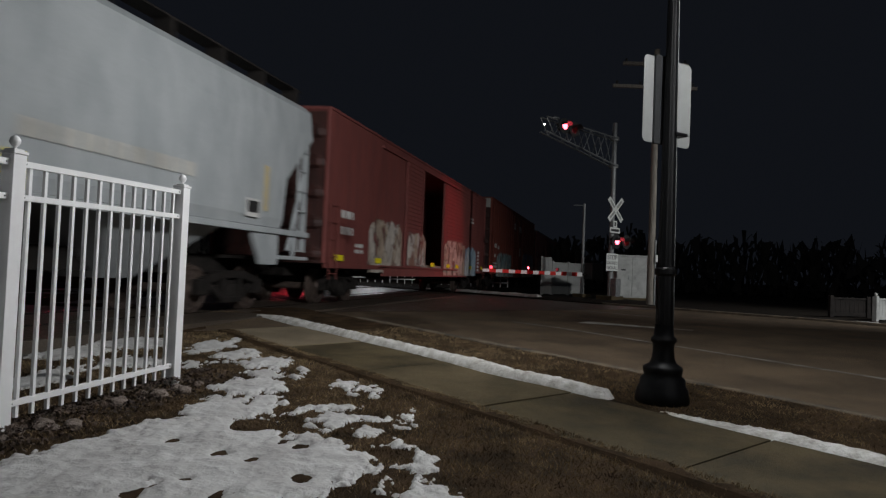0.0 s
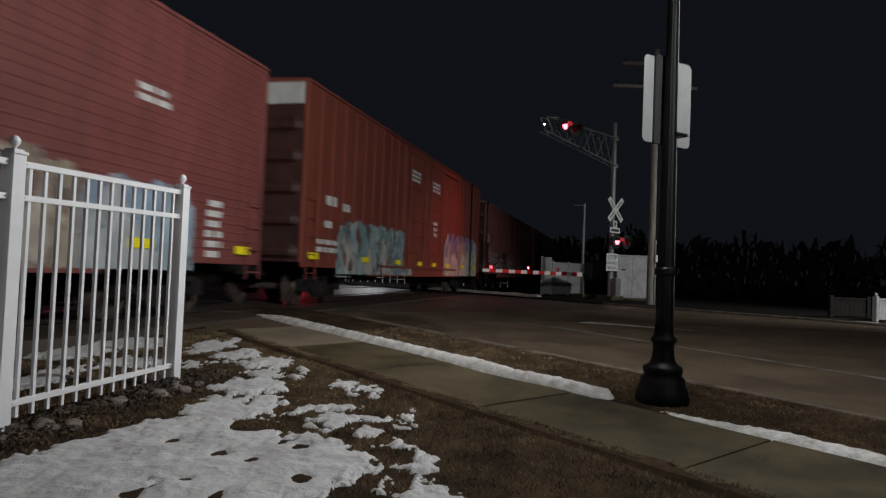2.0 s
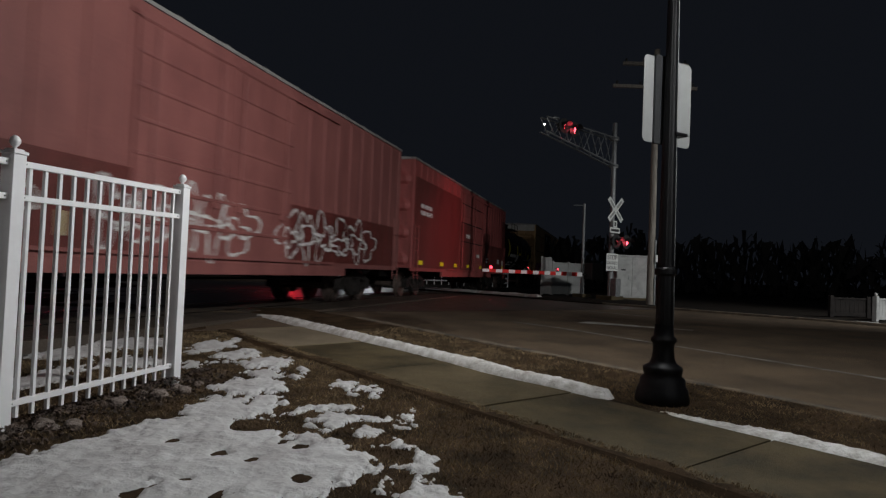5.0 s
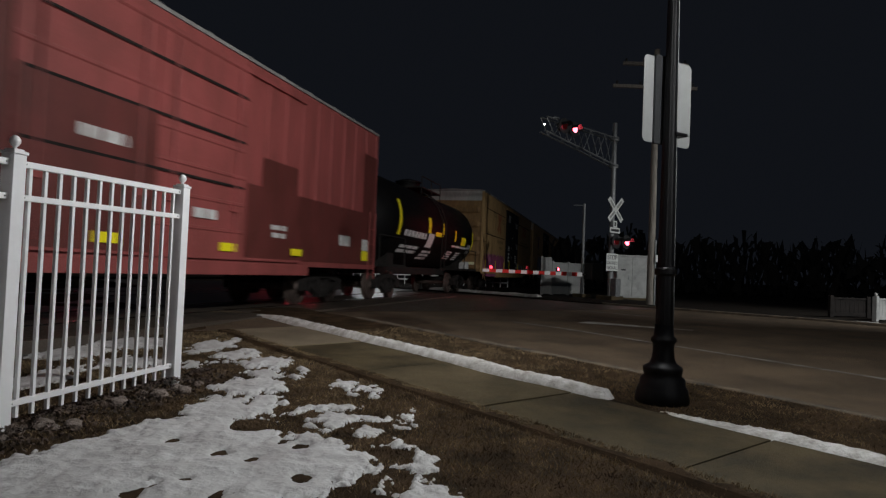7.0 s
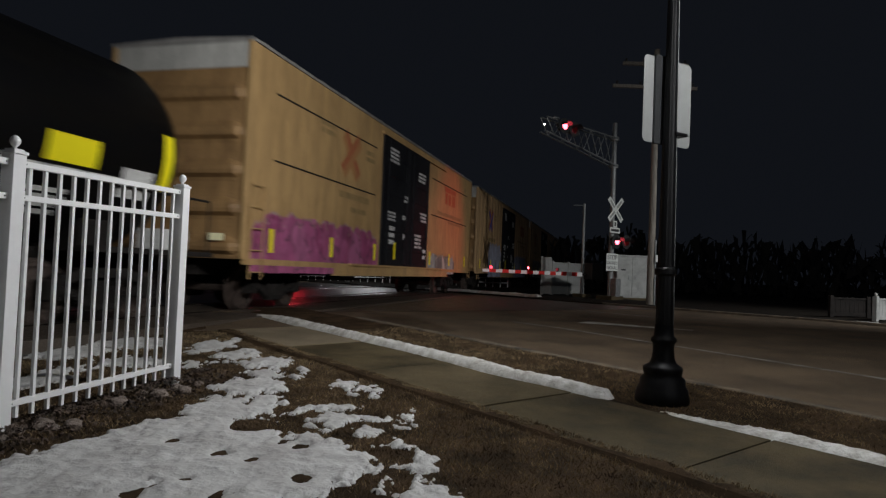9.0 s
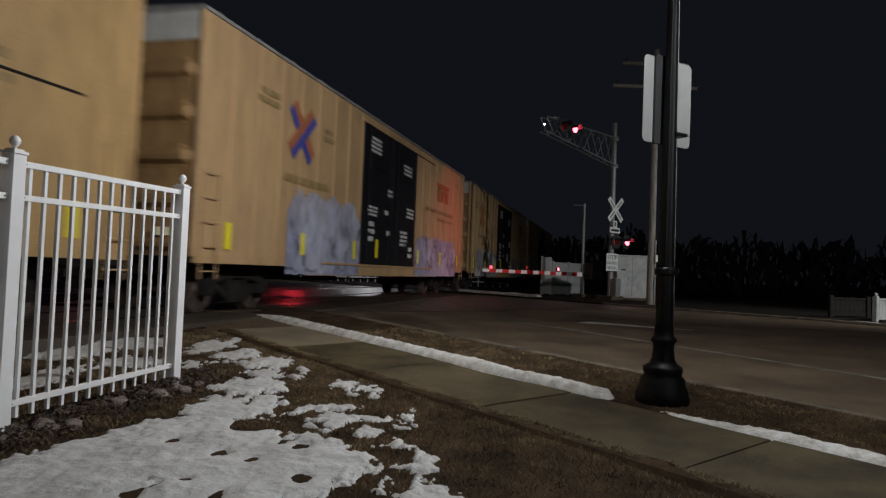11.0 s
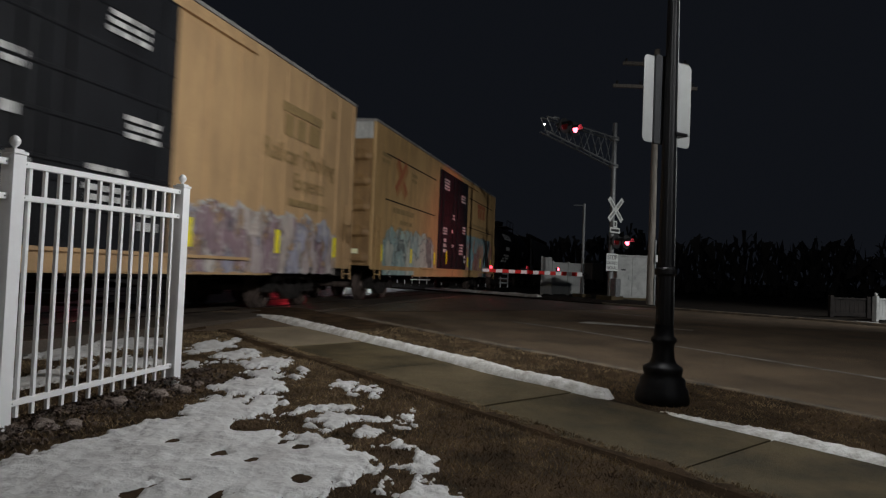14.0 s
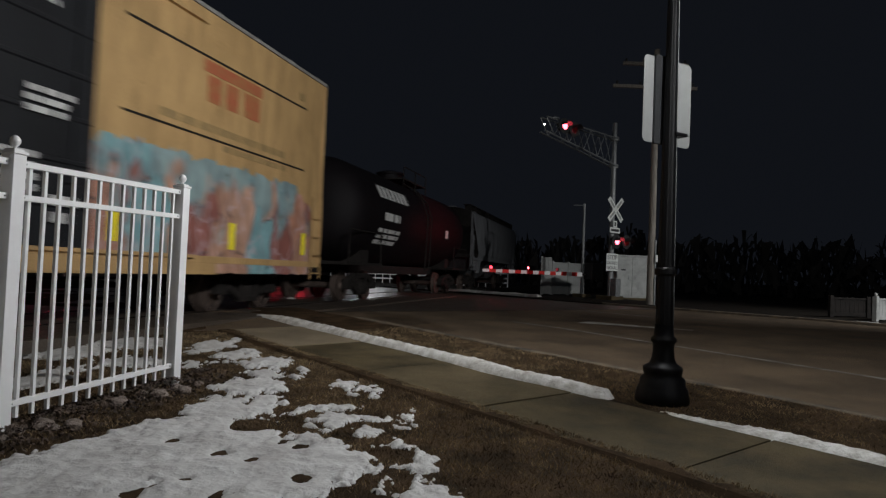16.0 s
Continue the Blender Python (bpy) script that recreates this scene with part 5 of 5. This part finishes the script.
# ---- street lamp post with sign plates ----
def lamp_post():
    post = thing("street_lamp", "black cast-iron street lamp with a flared fluted base", "street lamp", pose(POLE.x, POLE.y, POLE.z))
    part("base", turned([(0.235, -0.05), (0.235, 0.05), (0.225, 0.12), (0.2, 0.16), (0.195, 0.22), (0.165, 0.245), (0.17, 0.28), (0.175, 0.31), (0.16, 0.33), (0.12, 0.355), (0.1, 0.40), (0.092, 0.48), (0.095, 0.53), (0.112, 0.55), (0.112, 0.58), (0.09, 0.6), (0.08, 0.70)], 28), M_BLACK, post, "", None, True)
    seg = 32
    bm = bmesh.new()
    prev = None
    for z, r in ((0.69, 0.078), (1.16, 0.072), (3.92, 0.047)):
        row = [bm.verts.new((r * (1 - 0.03 * (i % 2)) * math.cos(2 * math.pi * i / seg), r * (1 - 0.03 * (i % 2)) * math.sin(2 * math.pi * i / seg), z)) for i in range(seg)]
        if prev:
            for i in range(seg):
                bm.faces.new((prev[i], prev[(i + 1) % seg], row[(i + 1) % seg], row[i]))
        prev = row
    part("shaft", bm, M_BLACK, post)
    part("collar", turned([(0.078, 1.14), (0.095, 1.16), (0.095, 1.20), (0.078, 1.22)], 24), M_BLACK, post)
    # steel rod modelled as the narrow highlight on the shaft's right edge
    part("edge_highlight", rods(((0.076, -0.02, 0.7), (0.049, -0.015, 3.7), 0.006, None, 8)), M_STEEL, post, "thin bright rod standing for the highlight up the shaft")
    part("fitter", turned([(0.05, 3.9), (0.10, 3.94), (0.12, 4.02), (0.12, 4.07), (0.05, 4.08)], 24), M_BLACK, post)
    g = part("globe", turned([(0.09, 4.08), (0.17, 4.22), (0.2, 4.42), (0.17, 4.62), (0.08, 4.77), (0.01, 4.82)], 24), M_GLASS, post, "glowing frosted lamp globe", None, True)
    g.visible_shadow = False
    part("lamp_cap", turned([(0.14, 4.7), (0.1, 4.8), (0.03, 4.88), (0.03, 4.95), (0.001, 4.97)], 20), M_BLACK, post)
    return post


lamp_post()


def plate(bm, w, h, t, r=0.05):
    """An upright plate with rounded corners in the local xz plane."""
    pts = []
    for cx, cz, a0 in ((w / 2 - r, h / 2 - r, 0), (-w / 2 + r, h / 2 - r, 90), (-w / 2 + r, -h / 2 + r, 180), (w / 2 - r, -h / 2 + r, 270)):
        for k in range(5):
            a = radians(a0 + k * 22.5)
            pts.append((cx + r * math.cos(a), cz + r * math.sin(a)))
    f = [bm.verts.new((x, -t / 2, z)) for x, z in pts]
    b = [bm.verts.new((x, t / 2, z)) for x, z in pts]
    bm.faces.new(f)
    bm.faces.new(list(reversed(b)))
    for i in range(len(pts)):
        j = (i + 1) % len(pts)
        bm.faces.new((f[j], f[i], b[i], b[j]))
    bmesh.ops.recalc_face_normals(bm, faces=bm.faces)
    return bm


def post_sign():
    """One upright plate strapped to the far side of the lamp post, face to the traffic."""
    turn = 30
    s = thing("road_sign", "upright aluminium road sign plate strapped to the lamp post", "sign", pose(POLE.x + 0.008, POLE.y + 0.11, 2.56, 0, 0, turn))
    part("plate", plate(bmesh.new(), 0.63, 0.8, 0.004, 0.05), M_SIGNBACK, s)
    # dark box in place of the shadow that the post throws on the plate
    part("shadow_strip", boxes((-0.19, -0.005, -0.03, -0.004, -0.41, 0.41, 0.004)), M_POSTSHADOW, s, "dark strip standing for the post's shadow down the sign")
    part("clamp", boxes((-0.06, 0.09, -0.17, -0.032, -0.34, -0.31, 0.006)), M_BLACK, s)


post_sign()


def road_lamp(x, y, reach_x, reach_y, tall=8.2):
    """A tall lamp on a steel pole with an arm over the street."""
    post = thing("road_lamp", "tall steel road lamp with a curved arm", "street lamp", pose(x, y, lift(y) - 0.03))
    part("pole", rods(((0, 0, 0), (0, 0, tall), 0.1, 0.06, 12)), M_STEEL, post)
    part("arm", rods(((0, 0, tall - 0.3), (reach_x * 0.5, reach_y * 0.5, tall + 0.3), 0.035, None, 8), ((reach_x * 0.5, reach_y * 0.5, tall + 0.3), (reach_x, reach_y, tall + 0.5), 0.035, None, 8)), M_STEEL, post)
    part("head", box(bmesh.new(), reach_x - 0.35, reach_x + 0.35, reach_y - 0.15, reach_y + 0.15, tall + 0.42, tall + 0.56, 0.04), M_STEEL, post)
    part("lens", box(bmesh.new(), reach_x - 0.25, reach_x + 0.25, reach_y - 0.1, reach_y + 0.1, tall + 0.38, tall + 0.425), M_WHITE_GLOW, post, "glowing lamp lens")
    return post


# two posts added out of view to carry the fill lamps
road_lamp(6.2, -8.2, 1.4, 1.3)
road_lamp(20.6, 15.0, -1.6, -1.4)
# lamps of the streets behind the train
road_lamp(-27.0, 45.0, 1.4, 0.0)
road_lamp(-24.2, 47.5, 1.4, 0.0)
# this low one is added, to hold the fill light on the railing
road_lamp(-6.0, 42.8, 1.4, 0.0, 4.3)
road_lamp(-40.0, 52.0, 1.4, 0.0)


# ---- crossing signals ----
ARM = -141.0           # local x reaches over the street, local y faces the drivers
LEFT_LENS, RIGHT_LENS = [], []


def lens_mesh(r):
    """A disc that shines on one face and is dark on the other."""
    bm = bmesh.new()
    seg = 20
    front = [bm.verts.new((r * math.cos(2 * math.pi * i / seg), 0.012, r * math.sin(2 * math.pi * i / seg))) for i in range(seg)]
    back = [bm.verts.new((v.co.x, -0.012, v.co.z)) for v in front]
    f = bm.faces.new(front)
    bk = bm.faces.new(list(reversed(back)))
    sides = [bm.faces.new((front[(i + 1) % seg], front[i], back[i], back[(i + 1) % seg])) for i in range(seg)]
    bmesh.ops.recalc_face_normals(bm, faces=bm.faces)
    for k in [bk] + sides:
        k.material_index = 1
    me = mesh_of(bm, "lens", M_RED_GLOW)
    me.materials.append(M_LENS)
    return me


LENS = lens_mesh(0.15)
SMALL_LENS = lens_mesh(0.06)


def flasher(parent, x, y, z, row):
    """One red light: round black shield, housing, hood and turning lens."""
    bm = turned([(0.3, 0), (0.3, 0.01), (0.16, 0.012), (0.16, 0.0)], 24)
    head = part("signal_head", bm, M_SIGNBLACK, parent, "round black flashing light", pose(x, y, z, -90, 0, 0))
    part("housing", turned([(0.17, 0), (0.17, -0.22), (0.1, -0.26), (0.01, -0.26)], 20), M_SIGNBLACK, head)
    bm = bmesh.new()
    seg = 14
    a0 = [(0.165 * math.cos(math.pi * (0.95 * i / seg * 1.0 + 0.025)), -0.165 * math.sin(math.pi * (0.95 * i / seg + 0.025))) for i in range(seg + 1)]
    rows = [[bm.verts.new((px, py, d)) for px, py in a0] for d in (0.0, 0.3)]
    for i in range(seg):
        bm.faces.new((rows[0][i], rows[0][i + 1], rows[1][i + 1], rows[1][i]))
    part("hood", bm, M_SIGNBLACK, head)
    lens = new("lens", LENS)
    lens.parent = head
    lens["label"] = "red flashing lens"
    row.append((lens, pose(0, 0, 0.03, 90, 0, 0)))
    return head


def cantilever():
    s = thing("crossing_signal", "cantilever railway signal with red lights over the street", "railway signal", pose(7.05, 27.94, -0.05, 0, 0, ARM))
    part("footing", box(bmesh.new(), -0.4, 0.4, -0.4, 0.4, 0.0, 0.22, 0.03), M_CONCRETE, s)
    part("mast", rods(((0, 0, 0.2), (0, 0, 7.5), 0.115, 0.1, 16)), M_STEEL, s)
    end = 4.4
    for y in (-0.16, 0.16):
        part("top_chord", rods(((0, y, 6.82), (end, y, 6.98), 0.035, None, 8)), M_STEEL, s)
        part("bottom_chord", rods(((0, y, 5.66), (end, y, 6.42), 0.035, None, 8)), M_STEEL, s)
        k = 5
        for i in range(k):
            a, b = end * i / k, end * (i + 1) / k
            top = lambda x: 6.82 + 0.16 * x / end
            low = lambda x: 5.66 + 0.76 * x / end
            part("brace", rods(((a, y, top(a)), ((a + b) / 2, y, low((a + b) / 2)), 0.016, None, 6)), M_STEEL, s)
            part("brace", rods((((a + b) / 2, y, low((a + b) / 2)), (b, y, top(b)), 0.016, None, 6)), M_STEEL, s)
    for z in (6.82, 5.66):
        part("mast_clamp", turned([(0.13, z - 0.08), (0.19, z - 0.08), (0.19, z + 0.08), (0.13, z + 0.08)], 16), M_STEEL, s)
    part("bell", turned([(0.02, 0), (0.14, 0.02), (0.15, 0.06), (0.06, 0.12), (0.02, 0.13)], 16), M_STEEL, s, "", pose(3.75, 0, 7.0))
    part("light_bracket", rods(((2.8, 0.1, 6.72), (3.75, 0.1, 6.72), 0.03, None, 8), ((3.25, -0.1, 6.72), (3.25, 0.12, 6.72), 0.03, None, 8)), M_STEEL, s)
    flasher(s, 3.56, 0.3, 6.74, LEFT_LENS)
    flasher(s, 2.96, 0.3, 6.70, RIGHT_LENS)
    part("end_light", turned([(0.03, 0), (0.035, 0.03), (0.01, 0.05)], 12), M_WHITE_GLOW, s, "small white indicator light", pose(4.45, 0.1, 6.66))
    part("light_bracket", rods(((-0.6, 0.14, 2.5), (0.3, 0.14, 2.5), 0.03, None, 8), ((0, 0.05, 2.5), (0, 0.14, 2.5), 0.03, None, 8)), M_STEEL, s)
    flasher(s, 0.12, 0.34, 2.5, LEFT_LENS)
    flasher(s, -0.56, 0.34, 2.5, RIGHT_LENS)
    part("control_box", box(bmesh.new(), -0.16, 0.16, 0.12, 0.42, 0.2, 0.95, 0.02), M_STEEL, s)
    return s


def on_mast(name, label, z, y=0.16, x=0.0):
    return thing(name, label, "sign", Matrix.Translation((7.05, 27.94, -0.05)) @ pose(0, 0, 0, 0, 0, ARM) @ pose(x, y, z, 0, 0, 180))


cantilever()
cb = on_mast("crossbuck", "white X-shaped railroad crossing sign on the signal mast", 3.83)
for k, a in enumerate((45, -45)):
    b = part("blade", plate(bmesh.new(), 1.3, 0.23, 0.01, 0.02), M_SIGN, cb, "", pose(0, -0.012 * k, 0, 0, a, 0))
    for x0, x1 in ((-0.52, -0.12), (0.12, 0.52)):
        part("lettering", boxes((x0, x1, -0.0085, -0.0055, -0.045, 0.045)), M_SIGNGREY, b)
ts = on_mast("track_count_sign", "white inverted-T sign under the crossbuck", 3.1)
part("plate", plate(bmesh.new(), 0.68, 0.23, 0.01, 0.02), M_SIGN, ts, "", pose(0, 0, -0.14))
part("plate", plate(bmesh.new(), 0.24, 0.28, 0.01, 0.02), M_SIGN, ts, "", pose(0, 0, 0.12))
part("lettering", boxes((-0.26, 0.26, -0.009, -0.0055, -0.19, -0.09)), M_SIGNBLACK, ts)
part("lettering", boxes((-0.05, 0.05, -0.009, -0.0055, 0.04, 0.2)), M_SIGNBLACK, ts)
ss = on_mast("stop_sign_plate", "white rectangular sign reading stop on red signal", 1.62, 0.2, 0.18)
part("plate", plate(bmesh.new(), 0.76, 0.72, 0.01, 0.03), M_SIGN, ss)


words(ss, "STOP", 0, -0.009, 0.2, 0.27, M_SIGNBLACK)
words(ss, "ON RED", 0, -0.009, -0.04, 0.19, M_SIGNBLACK)
words(ss, "SIGNAL", 0, -0.009, -0.24, 0.19, M_SIGNBLACK)


def gate(x, y, turn, label):
    g = thing("crossing_gate", label, "crossing gate", pose(x, y, -0.05, 0, 0, turn))
    part("footing", box(bmesh.new(), -0.3, 0.3, -0.3, 0.3, 0, 0.2, 0.03), M_CONCRETE, g)
    part("mast", rods(((0, 0, 0.2), (0, 0, 4.3), 0.075, 0.06, 14)), M_STEEL, g)
    part("side_arm", rods(((0, 0, 4.22), (0.75, 0, 4.16), 0.025, None, 8)), M_STEEL, g)
    part("mechanism", box(bmesh.new(), -0.75, 0.05, 0.12, 0.6, 0.85, 1.6, 0.04), M_SIGNBLACK, g, "dark gate mechanism housing")
    part("counterweight", box(bmesh.new(), -1.1, -0.8, 0.2, 0.4, 0.75, 1.35, 0.03), M_UNDER, g)
    part("counter_arm", box(bmesh.new(), -1.0, 0.3, 0.2, 0.26, 1.02, 1.12, 0.01), M_UNDER, g)
    n, a, b = 17, 0.3, 6.35
    for i in range(n):
        x0, x1 = a + (b - a) * i / n, a + (b - a) * (i + 1) / n
        t = 1 - i / n
        part("stripe", box(bmesh.new(), x0, x1, 0.21, 0.25, 1.07 - 0.06 - 0.03 * t, 1.07 + 0.06 + 0.03 * t, 0.004), M_STRIPE_WHITE if i % 2 == 0 else M_STRIPE_RED, g, "white band of the gate arm" if i % 2 == 0 else "red band of the gate arm")
    for x, row in ((3.85, LEFT_LENS), (1.98, RIGHT_LENS)):
        h = part("arm_light", boxes((x - 0.07, x + 0.07, 0.2, 0.25, 1.14, 1.3)), M_SIGNBLACK, g)
        lens = new("lens", SMALL_LENS)
        lens.parent = h
        row.append((lens, pose(x, 0.285, 1.25)))
    part("tip_light", turned([(0.055, 0), (0.06, 0.05), (0.045, 0.1), (0.01, 0.115)], 12), M_RED_DIM, g, "steady red tip light", pose(5.9, 0.23, 1.15))
    return g


gate(6.37, 30.32, ARM, "lowered red and white striped crossing gate")
gate(-11.8, 22.0, ARM + 180, "lowered striped crossing gate behind the tracks")


def mast_signal(x, y, turn):
    s = thing("crossing_signal", "railway crossing signal mast with red lights behind the tracks", "railway signal", pose(x, y, -0.05, 0, 0, turn))
    part("footing", box(bmesh.new(), -0.3, 0.3, -0.3, 0.3, 0.0, 0.2, 0.03), M_CONCRETE, s)
    part("mast", rods(((0, 0, 0.2), (0, 0, 4.4), 0.08, 0.07, 14)), M_STEEL, s)
    for k, a in enumerate((45, -45)):
        part("blade", plate(bmesh.new(), 1.22, 0.23, 0.01, 0.02), M_SIGN, s, "white crossbuck blade", pose(0, 0.1 + 0.012 * k, 3.7, 0, a, 0))
    part("light_bracket", rods(((-0.45, 0.3, 2.5), (0.45, 0.3, 2.5), 0.03, None, 8), ((0, 0.05, 2.5), (0, 0.3, 2.5), 0.03, None, 8)), M_STEEL, s)
    flasher(s, 0.38, 0.56, 2.5, LEFT_LENS)
    flasher(s, -0.38, 0.56, 2.5, RIGHT_LENS)


mast_signal(-14.2, 25.0, -160)


# ---- things beside the crossing ----
def relay_cabinet():
    c = thing("relay_cabinet", "white metal signal equipment cabinet on a low plinth", "cabinet", pose(8.12, 29.25, -0.02, 0, 0, 4))
    part("plinth", box(bmesh.new(), -0.7, 0.7, -0.6, 0.6, -0.1, 0.12, 0.02), M_CONCRETE, c)
    part("body", box(bmesh.new(), -0.67, 0.67, -0.55, 0.55, 0.12, 1.88, 0.015), M_WHITE_OLD, c)
    part("roof", box(bmesh.new(), -0.72, 0.72, -0.6, 0.6, 1.88, 1.95, 0.02), M_WHITE_OLD, c)
    for x in (-0.335, 0.335):
        d = part("door", box(bmesh.new(), x - 0.315, x + 0.315, -0.575, -0.55, 0.18, 1.82, 0.008), M_WHITE_OLD, c)
        part("handle", box(bmesh.new(), x - 0.2 * (1 if x > 0 else -1) - 0.015, x - 0.2 * (1 if x > 0 else -1) + 0.015, -0.6, -0.575, 0.9, 1.08, 0.005), M_STEEL, d)
    part("lettering", boxes((-0.48, -0.28, -0.579, -0.576, 1.28, 1.34)), M_SIGNBLACK, c)


relay_cabinet()


def board_fence(x, y, turn, boards, width, height, material, label, caps=False):
    f = thing("board_fence", label, "fence", pose(x, y, lift(y) - 0.02, 0, 0, turn))
    me = mesh_of(box(bmesh.new(), 0.003, width - 0.003, -0.012, 0.012, 0.05, height - 0.04, 0.004), "board", material)
    for i in range(boards):
        b = new("board", me)
        b.parent = f
        b.location = (i * width, 0.0, 0)
    part("top_rail", box(bmesh.new(), 0, boards * width, -0.03, 0.03, height - 0.06, height, 0.008), material, f)
    part("bottom_rail", box(bmesh.new(), 0, boards * width, -0.03, 0.03, 0.05, 0.16, 0.008), material, f)
    for k in range(0, boards + 1, 8):
        p = part("post", box(bmesh.new(), k * width - 0.06, k * width + 0.06, -0.06, 0.06, -0.05, height + 0.05, 0.006), material, f)
        if caps:
            part("ball", turned([(0.04, 0), (0.03, 0.02), (0.05, 0.06), (0.03, 0.1), (0.002, 0.11)], 12), material, p, "", pose(k * width, 0, height + 0.05), True)
    return f


board_fence(4.84, 32.3, -6, 3, 0.155, 1.82, M_WHITE_OLD, "short return of a white board fence")
board_fence(5.35, 32.4, 42, 16, 0.155, 1.6, M_WHITE_OLD, "weathered white board fence running back from the street")
board_fence(12.3, 18.9, 28, 16, 0.155, 0.66, M_WHITE_OLD, "low white vinyl fence with ball caps", True)
board_fence(11.85, 20.3, 8, 8, 0.155, 0.62, M_UNDER, "low dark weathered board fence")


def guard_fence():
    f = thing("railing", "long white railing behind the tracks", "railing", pose(-9.5, 45.0, 0, 0, 0, 2))
    for z in (0.25, 0.55, 0.88):
        part("rail", box(bmesh.new(), 0, 14, -0.03, 0.03, z, z + 0.09, 0.01), M_WHITE, f)
    for i in range(29):
        part("post", box(bmesh.new(), i * 0.5 - 0.03, i * 0.5 + 0.03, -0.05, 0.05, -0.1, 1.0, 0.008), M_WHITE, f)


guard_fence()


def utility_pole():
    p = thing("utility_pole", "weathered wooden utility pole with two crossarms", "utility pole", pose(7.57, 24.2, -0.05))
    part("shaft", rods(((0, 0, 0), (0, 0, 9.4), 0.135, 0.1, 16)), M_WOOD, p)
    for z, w in ((8.05, 1.55), (8.9, 1.2)):
        c = part("crossarm", box(bmesh.new(), -w, w, 0.1, 0.22, z - 0.06, z + 0.06, 0.01), M_WOOD, p)
        for x in (-0.9, -0.35, 0.35, 0.9):
            part("insulator", turned([(0.02, z + 0.06), (0.045, z + 0.1), (0.05, z + 0.16), (0.02, z + 0.2)], 10), M_SIGNBLACK, c, "", pose(x * w, 0.16, 0))
    part("tag", box(bmesh.new(), 0.1, 0.22, -0.19, -0.17, 1.6, 1.85, 0.004), M_SIGN, p, "small white plate")
    part("guard", rods(((0.12, -0.12, 0), (0.11, -0.11, 2.4), 0.03, None, 8)), M_STEEL, p)


utility_pole()


# ---- background ----
def far_woods():
    rnd = random.Random(44)
    verts, faces = [], []
    for _ in range(9000):
        a = radians(rnd.uniform(-42, 62))
        d = rnd.uniform(58, 80)
        x, y = d * math.sin(a), d * math.cos(a)
        top = (3.8 + 1.4 * noise.noise((a * 9, 1, 0)) + 1.2 * noise.noise((a * 31, 4, 0))) * (d / 60)
        z = rnd.uniform(0, 1) ** 0.9 * top
        r = rnd.uniform(0.3, 0.9)
        i = len(verts)
        for k in range(3):
            t = rnd.uniform(0, 6.28)
            verts.append((x + r * 0.5 * math.cos(t), y + r * rnd.uniform(-1, 1), max(-0.1, z + r * math.sin(t) * 1.6)))
        faces.append((i, i + 1, i + 2))
    me = bpy.data.meshes.new("far_woods")
    me.from_pydata(verts, [], faces)
    me.materials.append(M_LEAF)
    return tagged(new("far_woods", me), "black mass of far winter woods", "woods", kind="stuff")


far_woods()


# ---- motion ----
def motions():
    for car, s0 in CARS:
        walk(car, [(t, on_track(s0 - SPEED * t)) for t in (0.0, 4.0, 8.0, 12.0, 16.0)])
    # wheels roll on the rails
    turn = math.degrees(SPEED / 0.415) / FPS
    for w, x in WHEELS:
        walk(w, [(k / FPS, pose(x, 0, 0.415, 0, -(turn * k) % 360, 0)) for k in range(0, 481)])
    # the lights flash in turn
    period, first, second = 1.445, 0.70, 1.30
    swaps = sorted([first + period * k for k in range(-1, 11)] + [second + period * k for k in range(-1, 11)])
    for lenses, start in ((LEFT_LENS, 0), (RIGHT_LENS, 180)):
        rows, angle = [(0.0, start)], start
        for t in [t for t in swaps if 0.1 < t < 15.9]:
            for d, a in ((-0.067, 0), (-0.034, 50), (0.0, 90), (0.034, 130), (0.067, 180)):
                rows.append((t + d, angle + a))
            angle += 180
        rows.append((16.0, angle))
        for lens, rest in lenses:
            walk(lens, [(t, rest @ pose(0, 0, 0, 0, 0, a)) for t, a in rows])


motions()
